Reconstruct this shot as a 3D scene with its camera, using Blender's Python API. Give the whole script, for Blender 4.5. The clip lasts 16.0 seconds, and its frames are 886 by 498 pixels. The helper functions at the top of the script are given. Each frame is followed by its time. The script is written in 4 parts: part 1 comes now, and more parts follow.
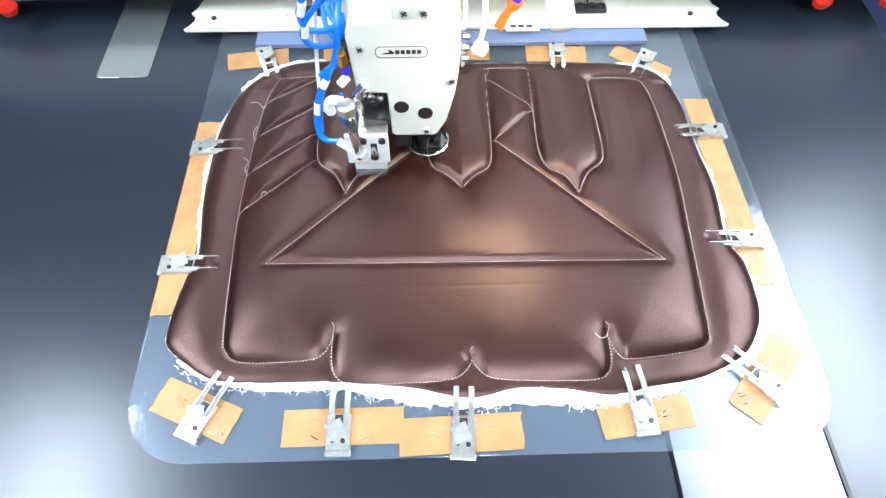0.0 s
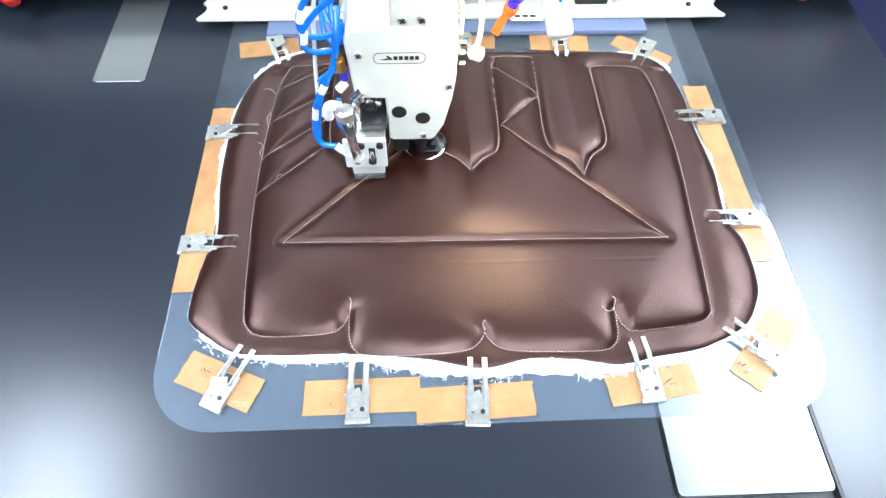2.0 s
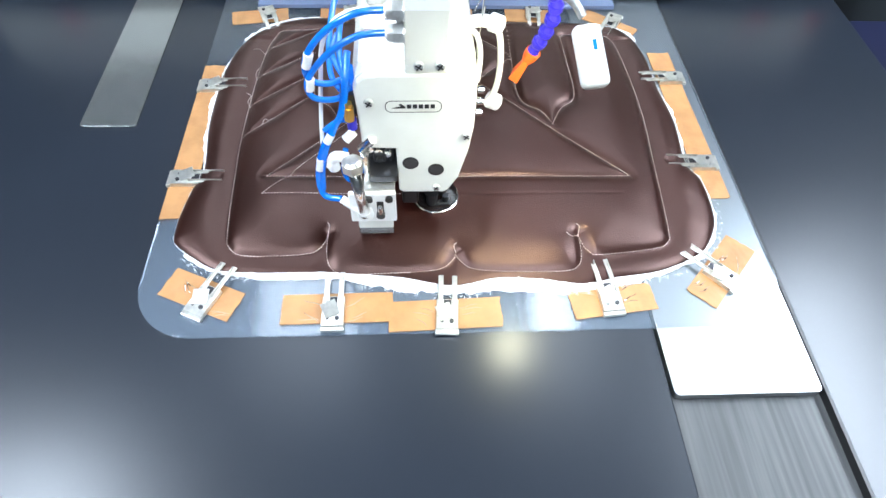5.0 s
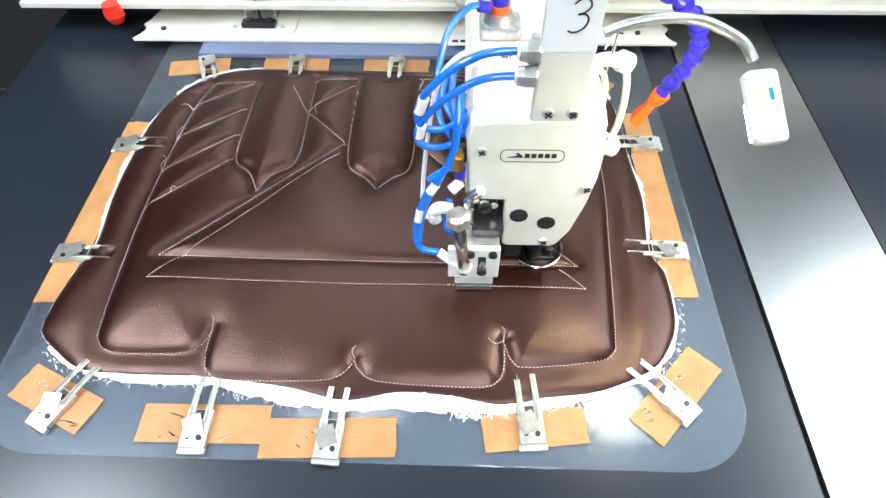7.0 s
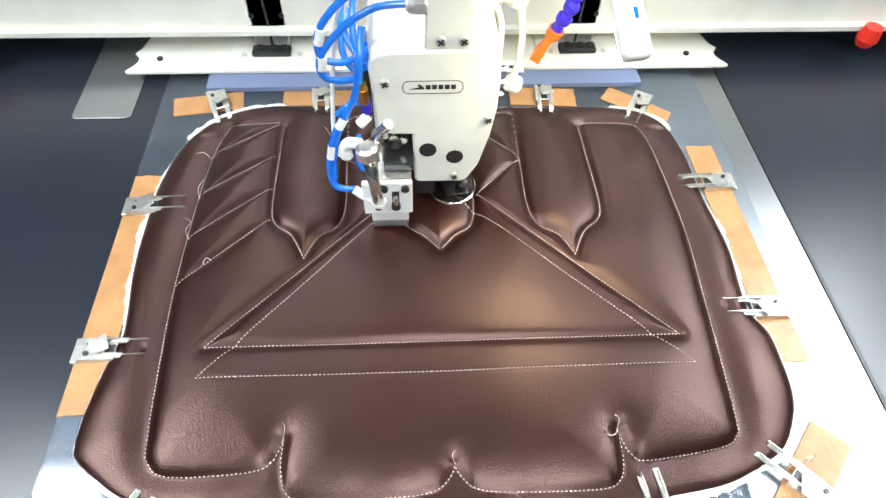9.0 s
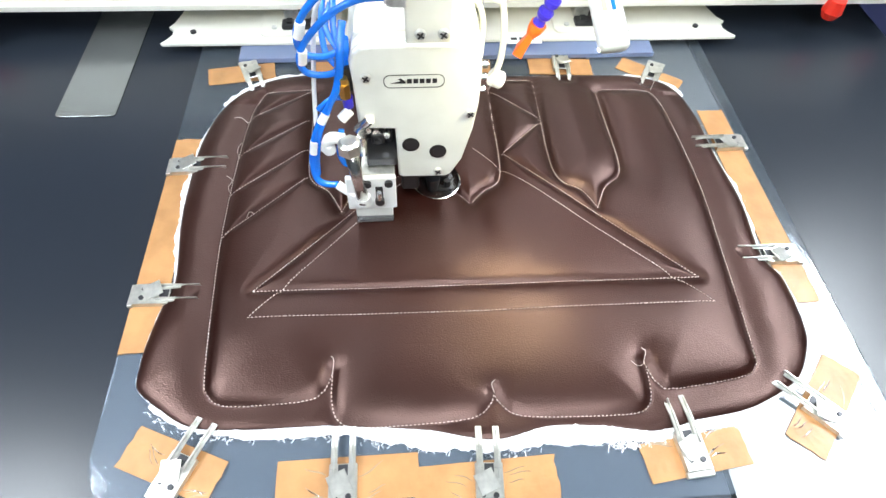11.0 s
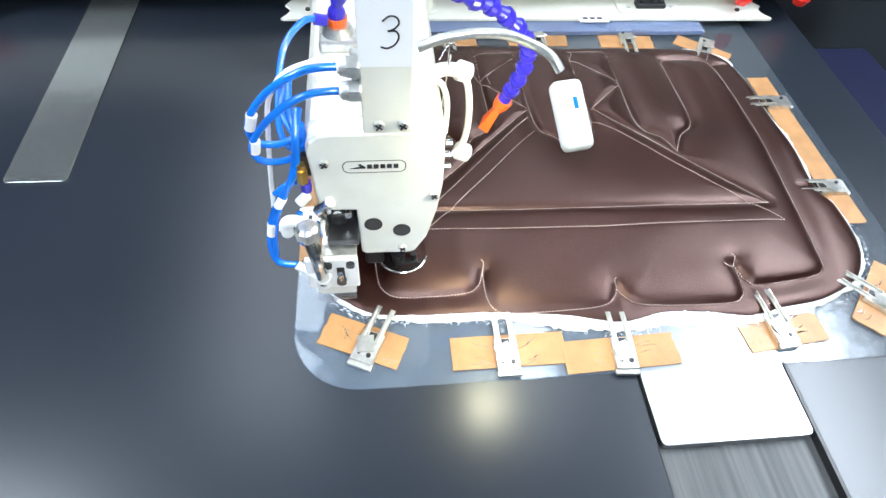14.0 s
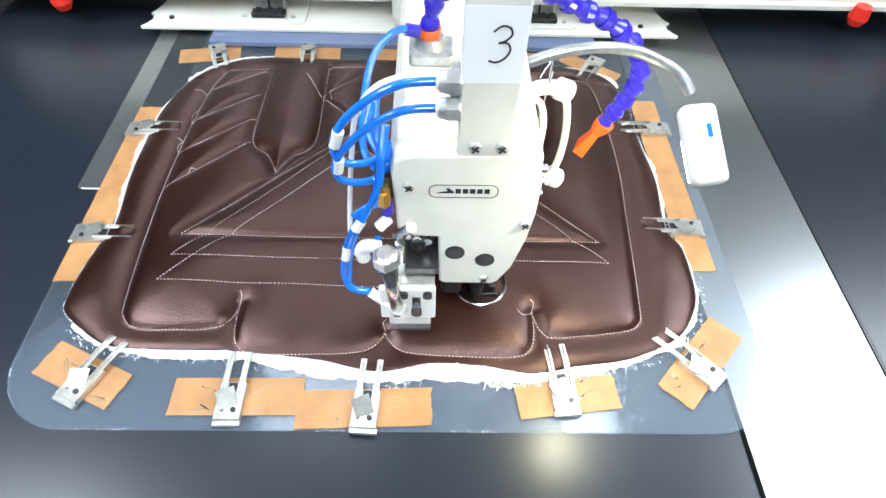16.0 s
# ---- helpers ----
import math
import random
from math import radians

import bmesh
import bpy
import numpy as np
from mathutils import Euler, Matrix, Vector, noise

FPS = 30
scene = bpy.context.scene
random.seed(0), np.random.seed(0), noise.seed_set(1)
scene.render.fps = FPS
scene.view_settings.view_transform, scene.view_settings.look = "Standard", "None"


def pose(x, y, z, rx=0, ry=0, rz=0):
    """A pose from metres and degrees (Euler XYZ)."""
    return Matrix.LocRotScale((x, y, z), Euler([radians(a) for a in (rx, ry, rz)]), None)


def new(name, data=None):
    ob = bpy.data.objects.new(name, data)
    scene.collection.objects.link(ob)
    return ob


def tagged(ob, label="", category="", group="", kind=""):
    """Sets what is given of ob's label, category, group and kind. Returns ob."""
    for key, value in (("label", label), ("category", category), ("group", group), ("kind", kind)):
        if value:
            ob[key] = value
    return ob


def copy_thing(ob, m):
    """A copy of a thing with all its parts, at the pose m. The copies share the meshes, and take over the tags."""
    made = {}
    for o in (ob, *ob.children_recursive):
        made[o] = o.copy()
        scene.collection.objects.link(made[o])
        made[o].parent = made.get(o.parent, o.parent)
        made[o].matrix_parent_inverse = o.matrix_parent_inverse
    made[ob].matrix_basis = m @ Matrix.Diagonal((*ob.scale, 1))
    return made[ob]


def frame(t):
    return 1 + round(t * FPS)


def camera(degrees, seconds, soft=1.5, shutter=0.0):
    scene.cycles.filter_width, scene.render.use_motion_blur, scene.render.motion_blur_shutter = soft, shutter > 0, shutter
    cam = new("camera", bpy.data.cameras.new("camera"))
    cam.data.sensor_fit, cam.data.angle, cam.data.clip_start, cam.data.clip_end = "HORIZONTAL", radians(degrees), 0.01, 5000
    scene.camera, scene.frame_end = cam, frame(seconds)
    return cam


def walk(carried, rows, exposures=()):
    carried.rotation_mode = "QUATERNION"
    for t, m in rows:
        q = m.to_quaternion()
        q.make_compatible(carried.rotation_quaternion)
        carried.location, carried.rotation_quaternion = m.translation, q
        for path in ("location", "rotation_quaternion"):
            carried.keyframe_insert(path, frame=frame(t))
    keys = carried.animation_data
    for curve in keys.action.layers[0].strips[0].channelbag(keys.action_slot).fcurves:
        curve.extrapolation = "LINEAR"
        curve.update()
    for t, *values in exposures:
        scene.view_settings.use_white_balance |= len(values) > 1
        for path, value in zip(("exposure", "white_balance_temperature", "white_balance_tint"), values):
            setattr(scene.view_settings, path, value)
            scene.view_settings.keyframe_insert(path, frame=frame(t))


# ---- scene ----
cam = camera(74.77, 16.0)
CAM_ROWS = [
    (0.0, 0.1391, -0.6514, 0.7279, 31.34, -0.56, -1.62),
    (0.5, 0.1429, -0.6473, 0.7353, 31.40, -0.18, -1.76),
    (1.0, 0.1432, -0.6469, 0.7368, 31.54, 0.13, -1.97),
    (1.5, 0.1434, -0.6445, 0.7307, 31.44, -0.09, -2.18),
    (2.0, 0.1316, -0.6504, 0.7373, 31.32, -1.06, -2.19),
    (2.5, 0.1180, -0.6486, 0.7347, 32.22, -1.99, -2.16),
    (3.0, 0.1128, -0.6522, 0.7280, 33.45, -2.53, -2.80),
    (5.5, 0.1034, -0.5497, 0.6785, 35.82, -1.05, -1.72),
    (6.0, 0.0740, -0.5193, 0.6659, 36.93, -0.05, -0.79),
    (6.5, 0.0497, -0.5062, 0.6598, 37.30, 0.51, 0.57),
    (7.0, 0.0323, -0.4932, 0.6513, 36.90, 0.50, 1.74),
    (7.5, 0.0369, -0.4995, 0.6448, 35.94, -0.50, 0.58),
    (8.0, 0.0551, -0.5242, 0.6491, 35.19, -1.87, -1.36),
    (10.5, 0.0877, -0.5734, 0.6361, 35.06, -1.68, -3.85),
    (11.0, 0.0913, -0.5689, 0.6403, 35.27, -1.83, -3.88),
    (11.5, 0.0852, -0.5680, 0.6415, 35.40, -2.05, -3.67),
    (12.0, 0.0845, -0.5675, 0.6403, 35.35, -2.12, -3.60),
    (12.5, 0.0831, -0.5703, 0.6448, 35.50, -2.37, -3.93),
    (13.0, 0.0934, -0.5575, 0.6524, 35.85, -2.70, -4.40),
    (13.5, 0.1045, -0.5314, 0.6609, 36.72, -3.00, -4.88),
    (14.0, 0.1149, -0.4923, 0.6674, 36.96, -3.23, -5.30),
    (14.5, 0.1332, -0.4571, 0.6547, 37.83, -2.65, -5.60),
    (15.0, 0.1279, -0.4497, 0.6534, 38.41, -2.13, -3.75),
    (15.5, 0.1037, -0.4438, 0.6415, 38.12, -1.98, -2.17),
    (16.0, 0.0795, -0.4393, 0.6296, 38.19, -1.22, -0.01),
]
# seconds, shift of the sewing template along and across the table
SHIFT = [
    (0.00, 0.0892, -0.1819),
    (0.50, 0.0873, -0.1614),
    (1.00, 0.0860, -0.1614),
    (1.50, 0.0822, -0.1666),
    (2.00, 0.1108, -0.1402),
    (2.50, 0.1803, -0.0680),
    (3.00, 0.2580, 0.0118),
    (3.20, 0.2863, 0.0461),
    (3.45, 0.3225, 0.0862),
    (3.80, 0.3225, 0.0862),
    (5.30, -0.0178, 0.0860),
    (5.50, -0.0604, 0.0848),
    (6.00, -0.1675, 0.0864),
    (6.50, -0.2586, 0.0866),
    (7.00, -0.1930, 0.0188),
    (7.50, -0.1241, -0.0539),
    (8.00, -0.0481, -0.1294),
    (8.20, -0.0205, -0.1601),
    (8.50, 0.0160, -0.1960),
    (10.10, 0.0160, -0.1960),
    (10.30, 0.0208, -0.1439),
    (10.50, 0.0818, -0.1302),
    (11.00, 0.0833, -0.1283),
    (11.50, 0.0816, -0.1298),
    (12.00, 0.0797, -0.1318),
    (12.50, 0.1182, -0.0935),
    (13.00, 0.1961, -0.0172),
    (13.50, 0.2680, 0.0550),
    (14.00, 0.3281, 0.1183),
    (14.50, 0.2306, 0.1196),
    (15.00, 0.1281, 0.1207),
    (15.50, 0.0292, 0.1181),
    (16.00, -0.0803, 0.1182),
]

walk(cam, [(t, pose(x, y, z, rx, ry, rz)) for t, x, y, z, rx, ry, rz in CAM_ROWS],
     exposures=[(0.0, 0.16, 6000, 10), (2.0, 0.16, 5950, 10), (3.0, 0.18, 5800, 10), (6.0, -0.12, 6250, 10), (7.5, -0.16, 6600, 10), (11.5, -0.08, 6450, 10), (14.5, -0.14, 6150, 10), (16.0, -0.16, 6250, 10)])

# ---- light ----
world = bpy.data.worlds.new("world")
scene.world = world
world.use_nodes = True
world.node_tree.nodes["Background"].inputs[0].default_value = (0.62, 0.72, 0.9, 1)
world.node_tree.nodes["Background"].inputs[1].default_value = 0.02
scene.view_settings.exposure = 0.0


# ---- materials ----
def material(name, color, rough=0.5, metal=0.0, coat=0.0, spec=0.5):
    m = bpy.data.materials.new(name)
    m.use_nodes = True
    b = m.node_tree.nodes["Principled BSDF"]
    b.inputs["Base Color"].default_value = (*color, 1)
    b.inputs["Roughness"].default_value = rough
    b.inputs["Metallic"].default_value = metal
    b.inputs["Coat Weight"].default_value = coat
    b.inputs["Specular IOR Level"].default_value = spec
    return m


def node(m, kind, **values):
    n = m.node_tree.nodes.new(kind)
    for k, v in values.items():
        n.inputs[k.replace("_", " ")].default_value = v
    return n


def link(m, a, i, b, j):
    m.node_tree.links.new(a.outputs[i], b.inputs[j])


def speckle(m, scale, dark, light, socket="Base Color", detail=4.0, lo=0.35, hi=0.65, stretch=(1, 1, 1)):
    """Noise between two values on one socket of the material's main shader."""
    b = m.node_tree.nodes["Principled BSDF"]
    co = node(m, "ShaderNodeTexCoord")
    mp = node(m, "ShaderNodeMapping")
    mp.inputs["Scale"].default_value = stretch
    link(m, co, "Object", mp, "Vector")
    nz = node(m, "ShaderNodeTexNoise", Scale=scale, Detail=detail)
    link(m, mp, 0, nz, "Vector")
    rp = node(m, "ShaderNodeValToRGB")
    e = rp.color_ramp.elements
    e[0].position, e[1].position = lo, hi
    if socket == "Base Color":
        e[0].color, e[1].color = (*dark, 1), (*light, 1)
    else:
        e[0].color, e[1].color = (dark, dark, dark, 1), (light, light, light, 1)
    link(m, nz, "Fac", rp, "Fac")
    link(m, rp, "Color", b, socket)
    return nz, mp


def bump(m, scale, strength, distance=0.001, detail=3.0, voronoi=False, stretch=(1, 1, 1)):
    b = m.node_tree.nodes["Principled BSDF"]
    co = node(m, "ShaderNodeTexCoord")
    mp = node(m, "ShaderNodeMapping")
    mp.inputs["Scale"].default_value = stretch
    link(m, co, "Object", mp, "Vector")
    if voronoi:
        tx = node(m, "ShaderNodeTexVoronoi", Scale=scale)
        out = "Distance"
    else:
        tx = node(m, "ShaderNodeTexNoise", Scale=scale, Detail=detail)
        out = "Fac"
    link(m, mp, 0, tx, "Vector")
    bp = node(m, "ShaderNodeBump", Strength=strength, Distance=distance)
    link(m, tx, out, bp, "Height")
    old = b.inputs["Normal"].links
    if old:
        m.node_tree.links.new(old[0].from_socket, bp.inputs["Normal"])
    link(m, bp, 0, b, "Normal")
    return m


LAMINATE = material("slate_laminate", (0.03, 0.037, 0.05), 0.3)
speckle(LAMINATE, 5, (0.0122, 0.0158, 0.0235), (0.0146, 0.0188, 0.0275), lo=0.2, hi=0.8)
speckle(LAMINATE, 3, 0.28, 0.31, "Roughness", lo=0.0, hi=1.0)
WOOD = material("dark_wood_laminate", (0.06, 0.06, 0.065), 0.5)
speckle(WOOD, 150, (0.045, 0.046, 0.048), (0.095, 0.096, 0.098), stretch=(1, 0.03, 1), detail=8, lo=0.3, hi=0.7)
STEEL = material("brushed_steel", (0.36, 0.37, 0.37), 0.32, 1.0)
speckle(STEEL, 60, 0.285, 0.34, "Roughness", stretch=(1, 0.1, 1), lo=0.2, hi=0.8)
PLATE = material("bright_steel", (0.3, 0.315, 0.315), 0.2, 0.8)
speckle(PLATE, 30, 0.19, 0.26, "Roughness", lo=0.2, hi=0.8)
CHROME = material("chrome", (0.85, 0.85, 0.83), 0.2, 1.0)
bump(CHROME, 180, 0.15)
NICKEL = material("nickel_plate", (0.85, 0.84, 0.8), 0.285, 0.85)
speckle(NICKEL, 90, (0.60, 0.59, 0.55), (0.80, 0.79, 0.74))
bump(NICKEL, 60, 0.12, 0.002)
CREAM = material("cream_enamel", (0.86, 0.84, 0.76), 0.38, 0, 0.15)
speckle(CREAM, 14, (0.70, 0.68, 0.60), (0.76, 0.745, 0.67))
bump(CREAM, 700, 0.06)
GREYCREAM = material("pale_grey_enamel", (0.66, 0.66, 0.61), 0.35, 0, 0.2)
speckle(GREYCREAM, 22, (0.66, 0.66, 0.61), (0.72, 0.72, 0.67))
bump(GREYCREAM, 600, 0.06)
SATIN = material("satin_alloy", (0.6, 0.6, 0.58), 0.36, 0.75)
speckle(SATIN, 120, (0.52, 0.52, 0.5), (0.68, 0.68, 0.66))
BLACK = material("black_plastic", (0.012, 0.012, 0.013), 0.4)
DARK = material("dark_steel", (0.06, 0.06, 0.065), 0.4, 0.8)
WHITE = material("white_plastic", (0.82, 0.82, 0.8), 0.35)
FROSTED = material("frosted_plastic", (0.74, 0.72, 0.62), 0.45)
PAPER = material("white_paper", (0.85, 0.85, 0.86), 0.8)
BLUE = material("blue_tube", (0.01, 0.17, 0.72), 0.22, 0, 0.5)
NAVY = material("blue_violet_plastic", (0.03, 0.02, 0.42), 0.32)
ORANGE = material("orange_plastic", (0.9, 0.13, 0.015), 0.4)
RED = material("red_plastic", (0.75, 0.03, 0.015), 0.35)
BRASS = material("brass", (0.7, 0.45, 0.12), 0.3, 1.0)
INK = material("black_ink", (0.01, 0.01, 0.012), 0.5)
TAPE = material("tan_packing_tape", (0.52, 0.28, 0.12), 0.45, 0, 0.08)
speckle(TAPE, 30, (0.37, 0.18, 0.066), (0.46, 0.235, 0.092))
bump(TAPE, 45, 0.35, 0.002)
BATTING = material("white_batting", (0.85, 0.85, 0.87), 0.95)
bump(BATTING, 260, 0.8, 0.004)
THREAD = material("pale_thread", (0.72, 0.6, 0.55), 0.6)
LEATHER = material("brown_leather", (0.03, 0.01, 0.008), 0.3, 0, 0.0, 0.8)
LEATHER.node_tree.nodes["Principled BSDF"].inputs["Specular Tint"].default_value = (1.0, 0.64, 0.56, 1)
speckle(LEATHER, 6, (0.0100, 0.0018, 0.0012), (0.0160, 0.0030, 0.0019))
speckle(LEATHER, 25, 0.285, 0.36, "Roughness", lo=0.1, hi=0.9)
bump(LEATHER, 520, 0.30, 0.0008, voronoi=True, stretch=(1, 1.5, 1))
bump(LEATHER, 45, 0.05, 0.002, detail=1.0)
WALL = material("pale_wall_paint", (0.22, 0.23, 0.24), 0.8)
CEILING = material("dark_ceiling", (0.13, 0.14, 0.15), 0.9)
speckle(CEILING, 2, (0.030, 0.032, 0.036), (0.046, 0.050, 0.055))
speckle(WALL, 3, (0.10, 0.105, 0.11), (0.14, 0.145, 0.15))
NAVYBIN = material("navy_plastic", (0.002, 0.004, 0.03), 0.5)
FLOOR = material("grey_floor", (0.3, 0.33, 0.36), 0.4)
speckle(FLOOR, 3, (0.20, 0.25, 0.29), (0.26, 0.31, 0.35))


def see_through(name, tint, share, rough):
    """A clear plastic: mostly lets light pass, with some haze and gloss."""
    m = material(name, tint, rough)
    b = m.node_tree.nodes["Principled BSDF"]
    t = node(m, "ShaderNodeBsdfTransparent")
    t.inputs["Color"].default_value = (0.93, 0.95, 0.98, 1)
    mix = node(m, "ShaderNodeMixShader", Fac=share)
    link(m, t, 0, mix, 1)
    link(m, b, 0, mix, 2)
    shine = node(m, "ShaderNodeBsdfGlossy", Roughness=0.09)
    edge = node(m, "ShaderNodeFresnel", IOR=1.45)
    top = node(m, "ShaderNodeMixShader")
    link(m, edge, 0, top, 0)
    link(m, mix, 0, top, 1)
    link(m, shine, 0, top, 2)
    link(m, top, 0, m.node_tree.nodes["Material Output"], "Surface")
    return m


CLEAR = see_through("clear_plastic", (0.36, 0.45, 0.56), 0.11, 0.3)
CLEARBLUE = see_through("bluish_acrylic", (0.30, 0.38, 0.62), 0.5, 0.2)
FILM = see_through("clear_film", (0.6, 0.62, 0.65), 0.10, 0.12)
# paler than the tape: the highlight on its creases as colour
CREASE_HIGHLIGHT = see_through("pale_crease_highlight", (0.75, 0.6, 0.42), 0.55, 0.15)
SMOKED = see_through("smoky_clear_plastic", (0.05, 0.05, 0.05), 0.12, 0.1)


def glow(name, color, strength):
    m = material(name, (0.8, 0.8, 0.8), 0.5)
    b = m.node_tree.nodes["Principled BSDF"]
    b.inputs["Emission Color"].default_value = (*color, 1)
    b.inputs["Emission Strength"].default_value = strength
    return m


TUBE_LIGHT = glow("lit_diffuser", (0.86, 0.94, 1.0), 54.0)
FILL_LIGHT = glow("lit_fill_diffuser", (0.86, 0.94, 1.0), 17.0)
PALE_LIGHT = glow("lit_dim_diffuser", (0.86, 0.94, 1.0), 8.0)
LED = glow("warm_led", (1.0, 0.95, 0.62), 500.0)


# ---- building helpers ----
def part(name, bm, mat, parent=None, label="", smooth=False):
    me = bpy.data.meshes.new(name)
    bm.to_mesh(me)
    bm.free()
    me.materials.append(mat)
    if smooth:
        me.shade_smooth()
    ob = new(name, me)
    if parent:
        ob.parent = parent
    return tagged(ob, label)


def empty(name, label, category, group="", kind=""):
    return tagged(new(name), label, category, group, kind)


def box(bm, x0, x1, y0, y1, z0, z1, bevel=0.0, seg=2, m=None):
    r = bmesh.ops.create_cube(bm, size=1)
    vs = r["verts"]
    for v in vs:
        v.co = Vector(((x0 + x1) / 2 + v.co.x * (x1 - x0), (y0 + y1) / 2 + v.co.y * (y1 - y0), (z0 + z1) / 2 + v.co.z * (z1 - z0)))
    es = list({e for v in vs for e in v.link_edges})
    if bevel:
        r = bmesh.ops.bevel(bm, geom=es, offset=bevel, segments=seg, affect="EDGES", profile=0.5)
        vs = list({v for v in vs if v.is_valid} | {v for f in r["faces"] for v in f.verts})
    if m is not None:
        bmesh.ops.transform(bm, matrix=m, verts=vs)
    return vs


def a_box(*args, **kw):
    bm = bmesh.new()
    box(bm, *args, **kw)
    return bm


def rod(bm, a, b, r0, r1=None, n=16, cap=True):
    a, b = Vector(a), Vector(b)
    m = Matrix.Translation((a + b) / 2) @ (b - a).to_track_quat("Z", "Y").to_matrix().to_4x4()
    return bmesh.ops.create_cone(bm, cap_ends=cap, segments=n, radius1=r0, radius2=r0 if r1 is None else r1, depth=(b - a).length, matrix=m)["verts"]


def a_rod(*args, **kw):
    bm = bmesh.new()
    rod(bm, *args, **kw)
    return bm


def slab(bm, outline, z0, z1, bevel=0.0, seg=2):
    """A plate with the given outline (counter-clockwise), between two heights."""
    vs = [bm.verts.new((x, y, z0)) for x, y in outline]
    f = bm.faces.new(vs)
    r = bmesh.ops.extrude_face_region(bm, geom=[f])
    top = [v for v in r["geom"] if isinstance(v, bmesh.types.BMVert)]
    for v in top:
        v.co.z = z1
    if bevel:
        es = [e for e in bm.edges if all(abs(v.co.z - z1) < 1e-6 for v in e.verts)]
        bmesh.ops.bevel(bm, geom=es, offset=bevel, segments=seg, affect="EDGES", profile=0.5)
    bmesh.ops.recalc_face_normals(bm, faces=bm.faces)
    return bm


def rounded(x0, x1, y0, y1, radii, n=8):
    """A rectangle's outline with four corner radii: front left, front right, back right, back left."""
    pts = []
    for (cx, cy, a0), r in zip(((x0, y0, 180), (x1, y0, 270), (x1, y1, 0), (x0, y1, 90)), radii):
        sx, sy = (1 if cx == x0 else -1), (1 if cy == y0 else -1)
        for k in range(n + 1):
            a = radians(a0 + 90 * k / n)
            pts.append((cx + sx * r + r * math.cos(a), cy + sy * r + r * math.sin(a)))
    return pts


def smooth_path(points, steps=8, closed=False):
    """Catmull-Rom through the points."""
    p = [Vector(q) for q in points]
    n = len(p)
    out = []
    for i in range(n if closed else n - 1):
        if closed:
            a, b, c, d = p[i - 1], p[i], p[(i + 1) % n], p[(i + 2) % n]
        else:
            a, b, c, d = p[max(i - 1, 0)], p[i], p[i + 1], p[min(i + 2, n - 1)]
        for k in range(steps):
            t = k / steps
            out.append(0.5 * (2 * b + (c - a) * t + (2 * a - 5 * b + 4 * c - d) * t * t + (3 * b - a - 3 * c + d) * t ** 3))
    if not closed:
        out.append(p[-1])
    return out


def hose(points, radius, n=10, steps=8, radii=None):
    """A tube swept along a smooth path."""
    path = smooth_path([Vector(q) for q in points], steps)
    bm = bmesh.new()
    rings = []
    up = Vector((0.3, 0.2, 1)).normalized()
    for i, q in enumerate(path):
        d = (path[min(i + 1, len(path) - 1)] - path[max(i - 1, 0)]).normalized()
        up = (up - d * up.dot(d)).normalized()
        side = d.cross(up)
        r = radius if radii is None else radii(i / (len(path) - 1))
        rings.append([bm.verts.new(q + r * (math.cos(6.28319 * k / n) * up + math.sin(6.28319 * k / n) * side)) for k in range(n)])
    for a, b in zip(rings, rings[1:]):
        for k in range(n):
            bm.faces.new((a[k], a[(k + 1) % n], b[(k + 1) % n], b[k]))
    bm.faces.new(rings[0])
    bm.faces.new(rings[-1])
    bmesh.ops.recalc_face_normals(bm, faces=bm.faces)
    return bm


# ---- the hall ----
tagged(part("floor", a_box(-6, 7, -5, 7, -0.9, -0.8), FLOOR), kind="structure")
tagged(part("ceiling", a_box(-6, 7, -5, 7, 2.75, 2.85), CEILING), kind="structure")
tagged(part("wall_north", a_box(-6, 7, 7, 7.15, -0.9, 2.85), WALL), kind="structure")
tagged(part("wall_south", a_box(-6, 7, -5.15, -5, -0.9, 2.85), WALL), kind="structure")
tagged(part("wall_west", a_box(-6.15, -6, -5, 7, -0.9, 2.85), WALL), kind="structure")
tagged(part("wall_east", a_box(7, 7.15, -5, 7, -0.9, 2.85), WALL), kind="structure")


def ceiling_light(x, y, length, width, lit=TUBE_LIGHT):
    ob = empty("ceiling_light", "long white ceiling light with a lit diffuser", "ceiling light", "ceiling lights")
    ob.location = (x, y, 2.3)
    bm = bmesh.new()
    box(bm, -width / 2 - 0.02, width / 2 + 0.02, -length / 2 - 0.02, length / 2 + 0.02, 0.03, 0.09, 0.01)
    box(bm, -0.02, 0.02, -0.02, 0.02, 0.09, 0.45)
    part("housing", bm, WHITE, ob)
    part("diffuser", a_box(-width / 2, width / 2, -length / 2, length / 2, 0, 0.028, bevel=0.008), lit, ob, "lit white diffuser")
    return ob


ceiling_light(-1.70, -0.50, 1.5, 0.5)
ceiling_light(2.35, 0.45, 1.6, 0.5)
ceiling_light(-0.52, 1.75, 2.3, 0.56, PALE_LIGHT)
# added, unseen fill that brightens the right half of the leather
ceiling_light(0.92, 1.55, 2.0, 0.24, FILL_LIGHT)
ceiling_light(0.35, -2.1, 1.7, 0.44)


def equipment(name, label, category, x0, x1, y0, y1, z1, mat):
    """A dim piece of equipment beside the table: a bevelled body with a lid, a plinth and a front panel."""
    ob = empty(name, label, category)
    part("body", a_box(x0, x1, y0, y1, -0.74, z1, bevel=0.02), mat, ob)
    part("plinth", a_box(x0 + 0.02, x1 - 0.02, y0 + 0.02, y1 - 0.02, -0.8, -0.74), BLACK, ob)
    part("lid", a_box(x0 - 0.01, x1 + 0.01, y0 - 0.01, y1 + 0.01, z1, z1 + 0.03, bevel=0.01), mat, ob)


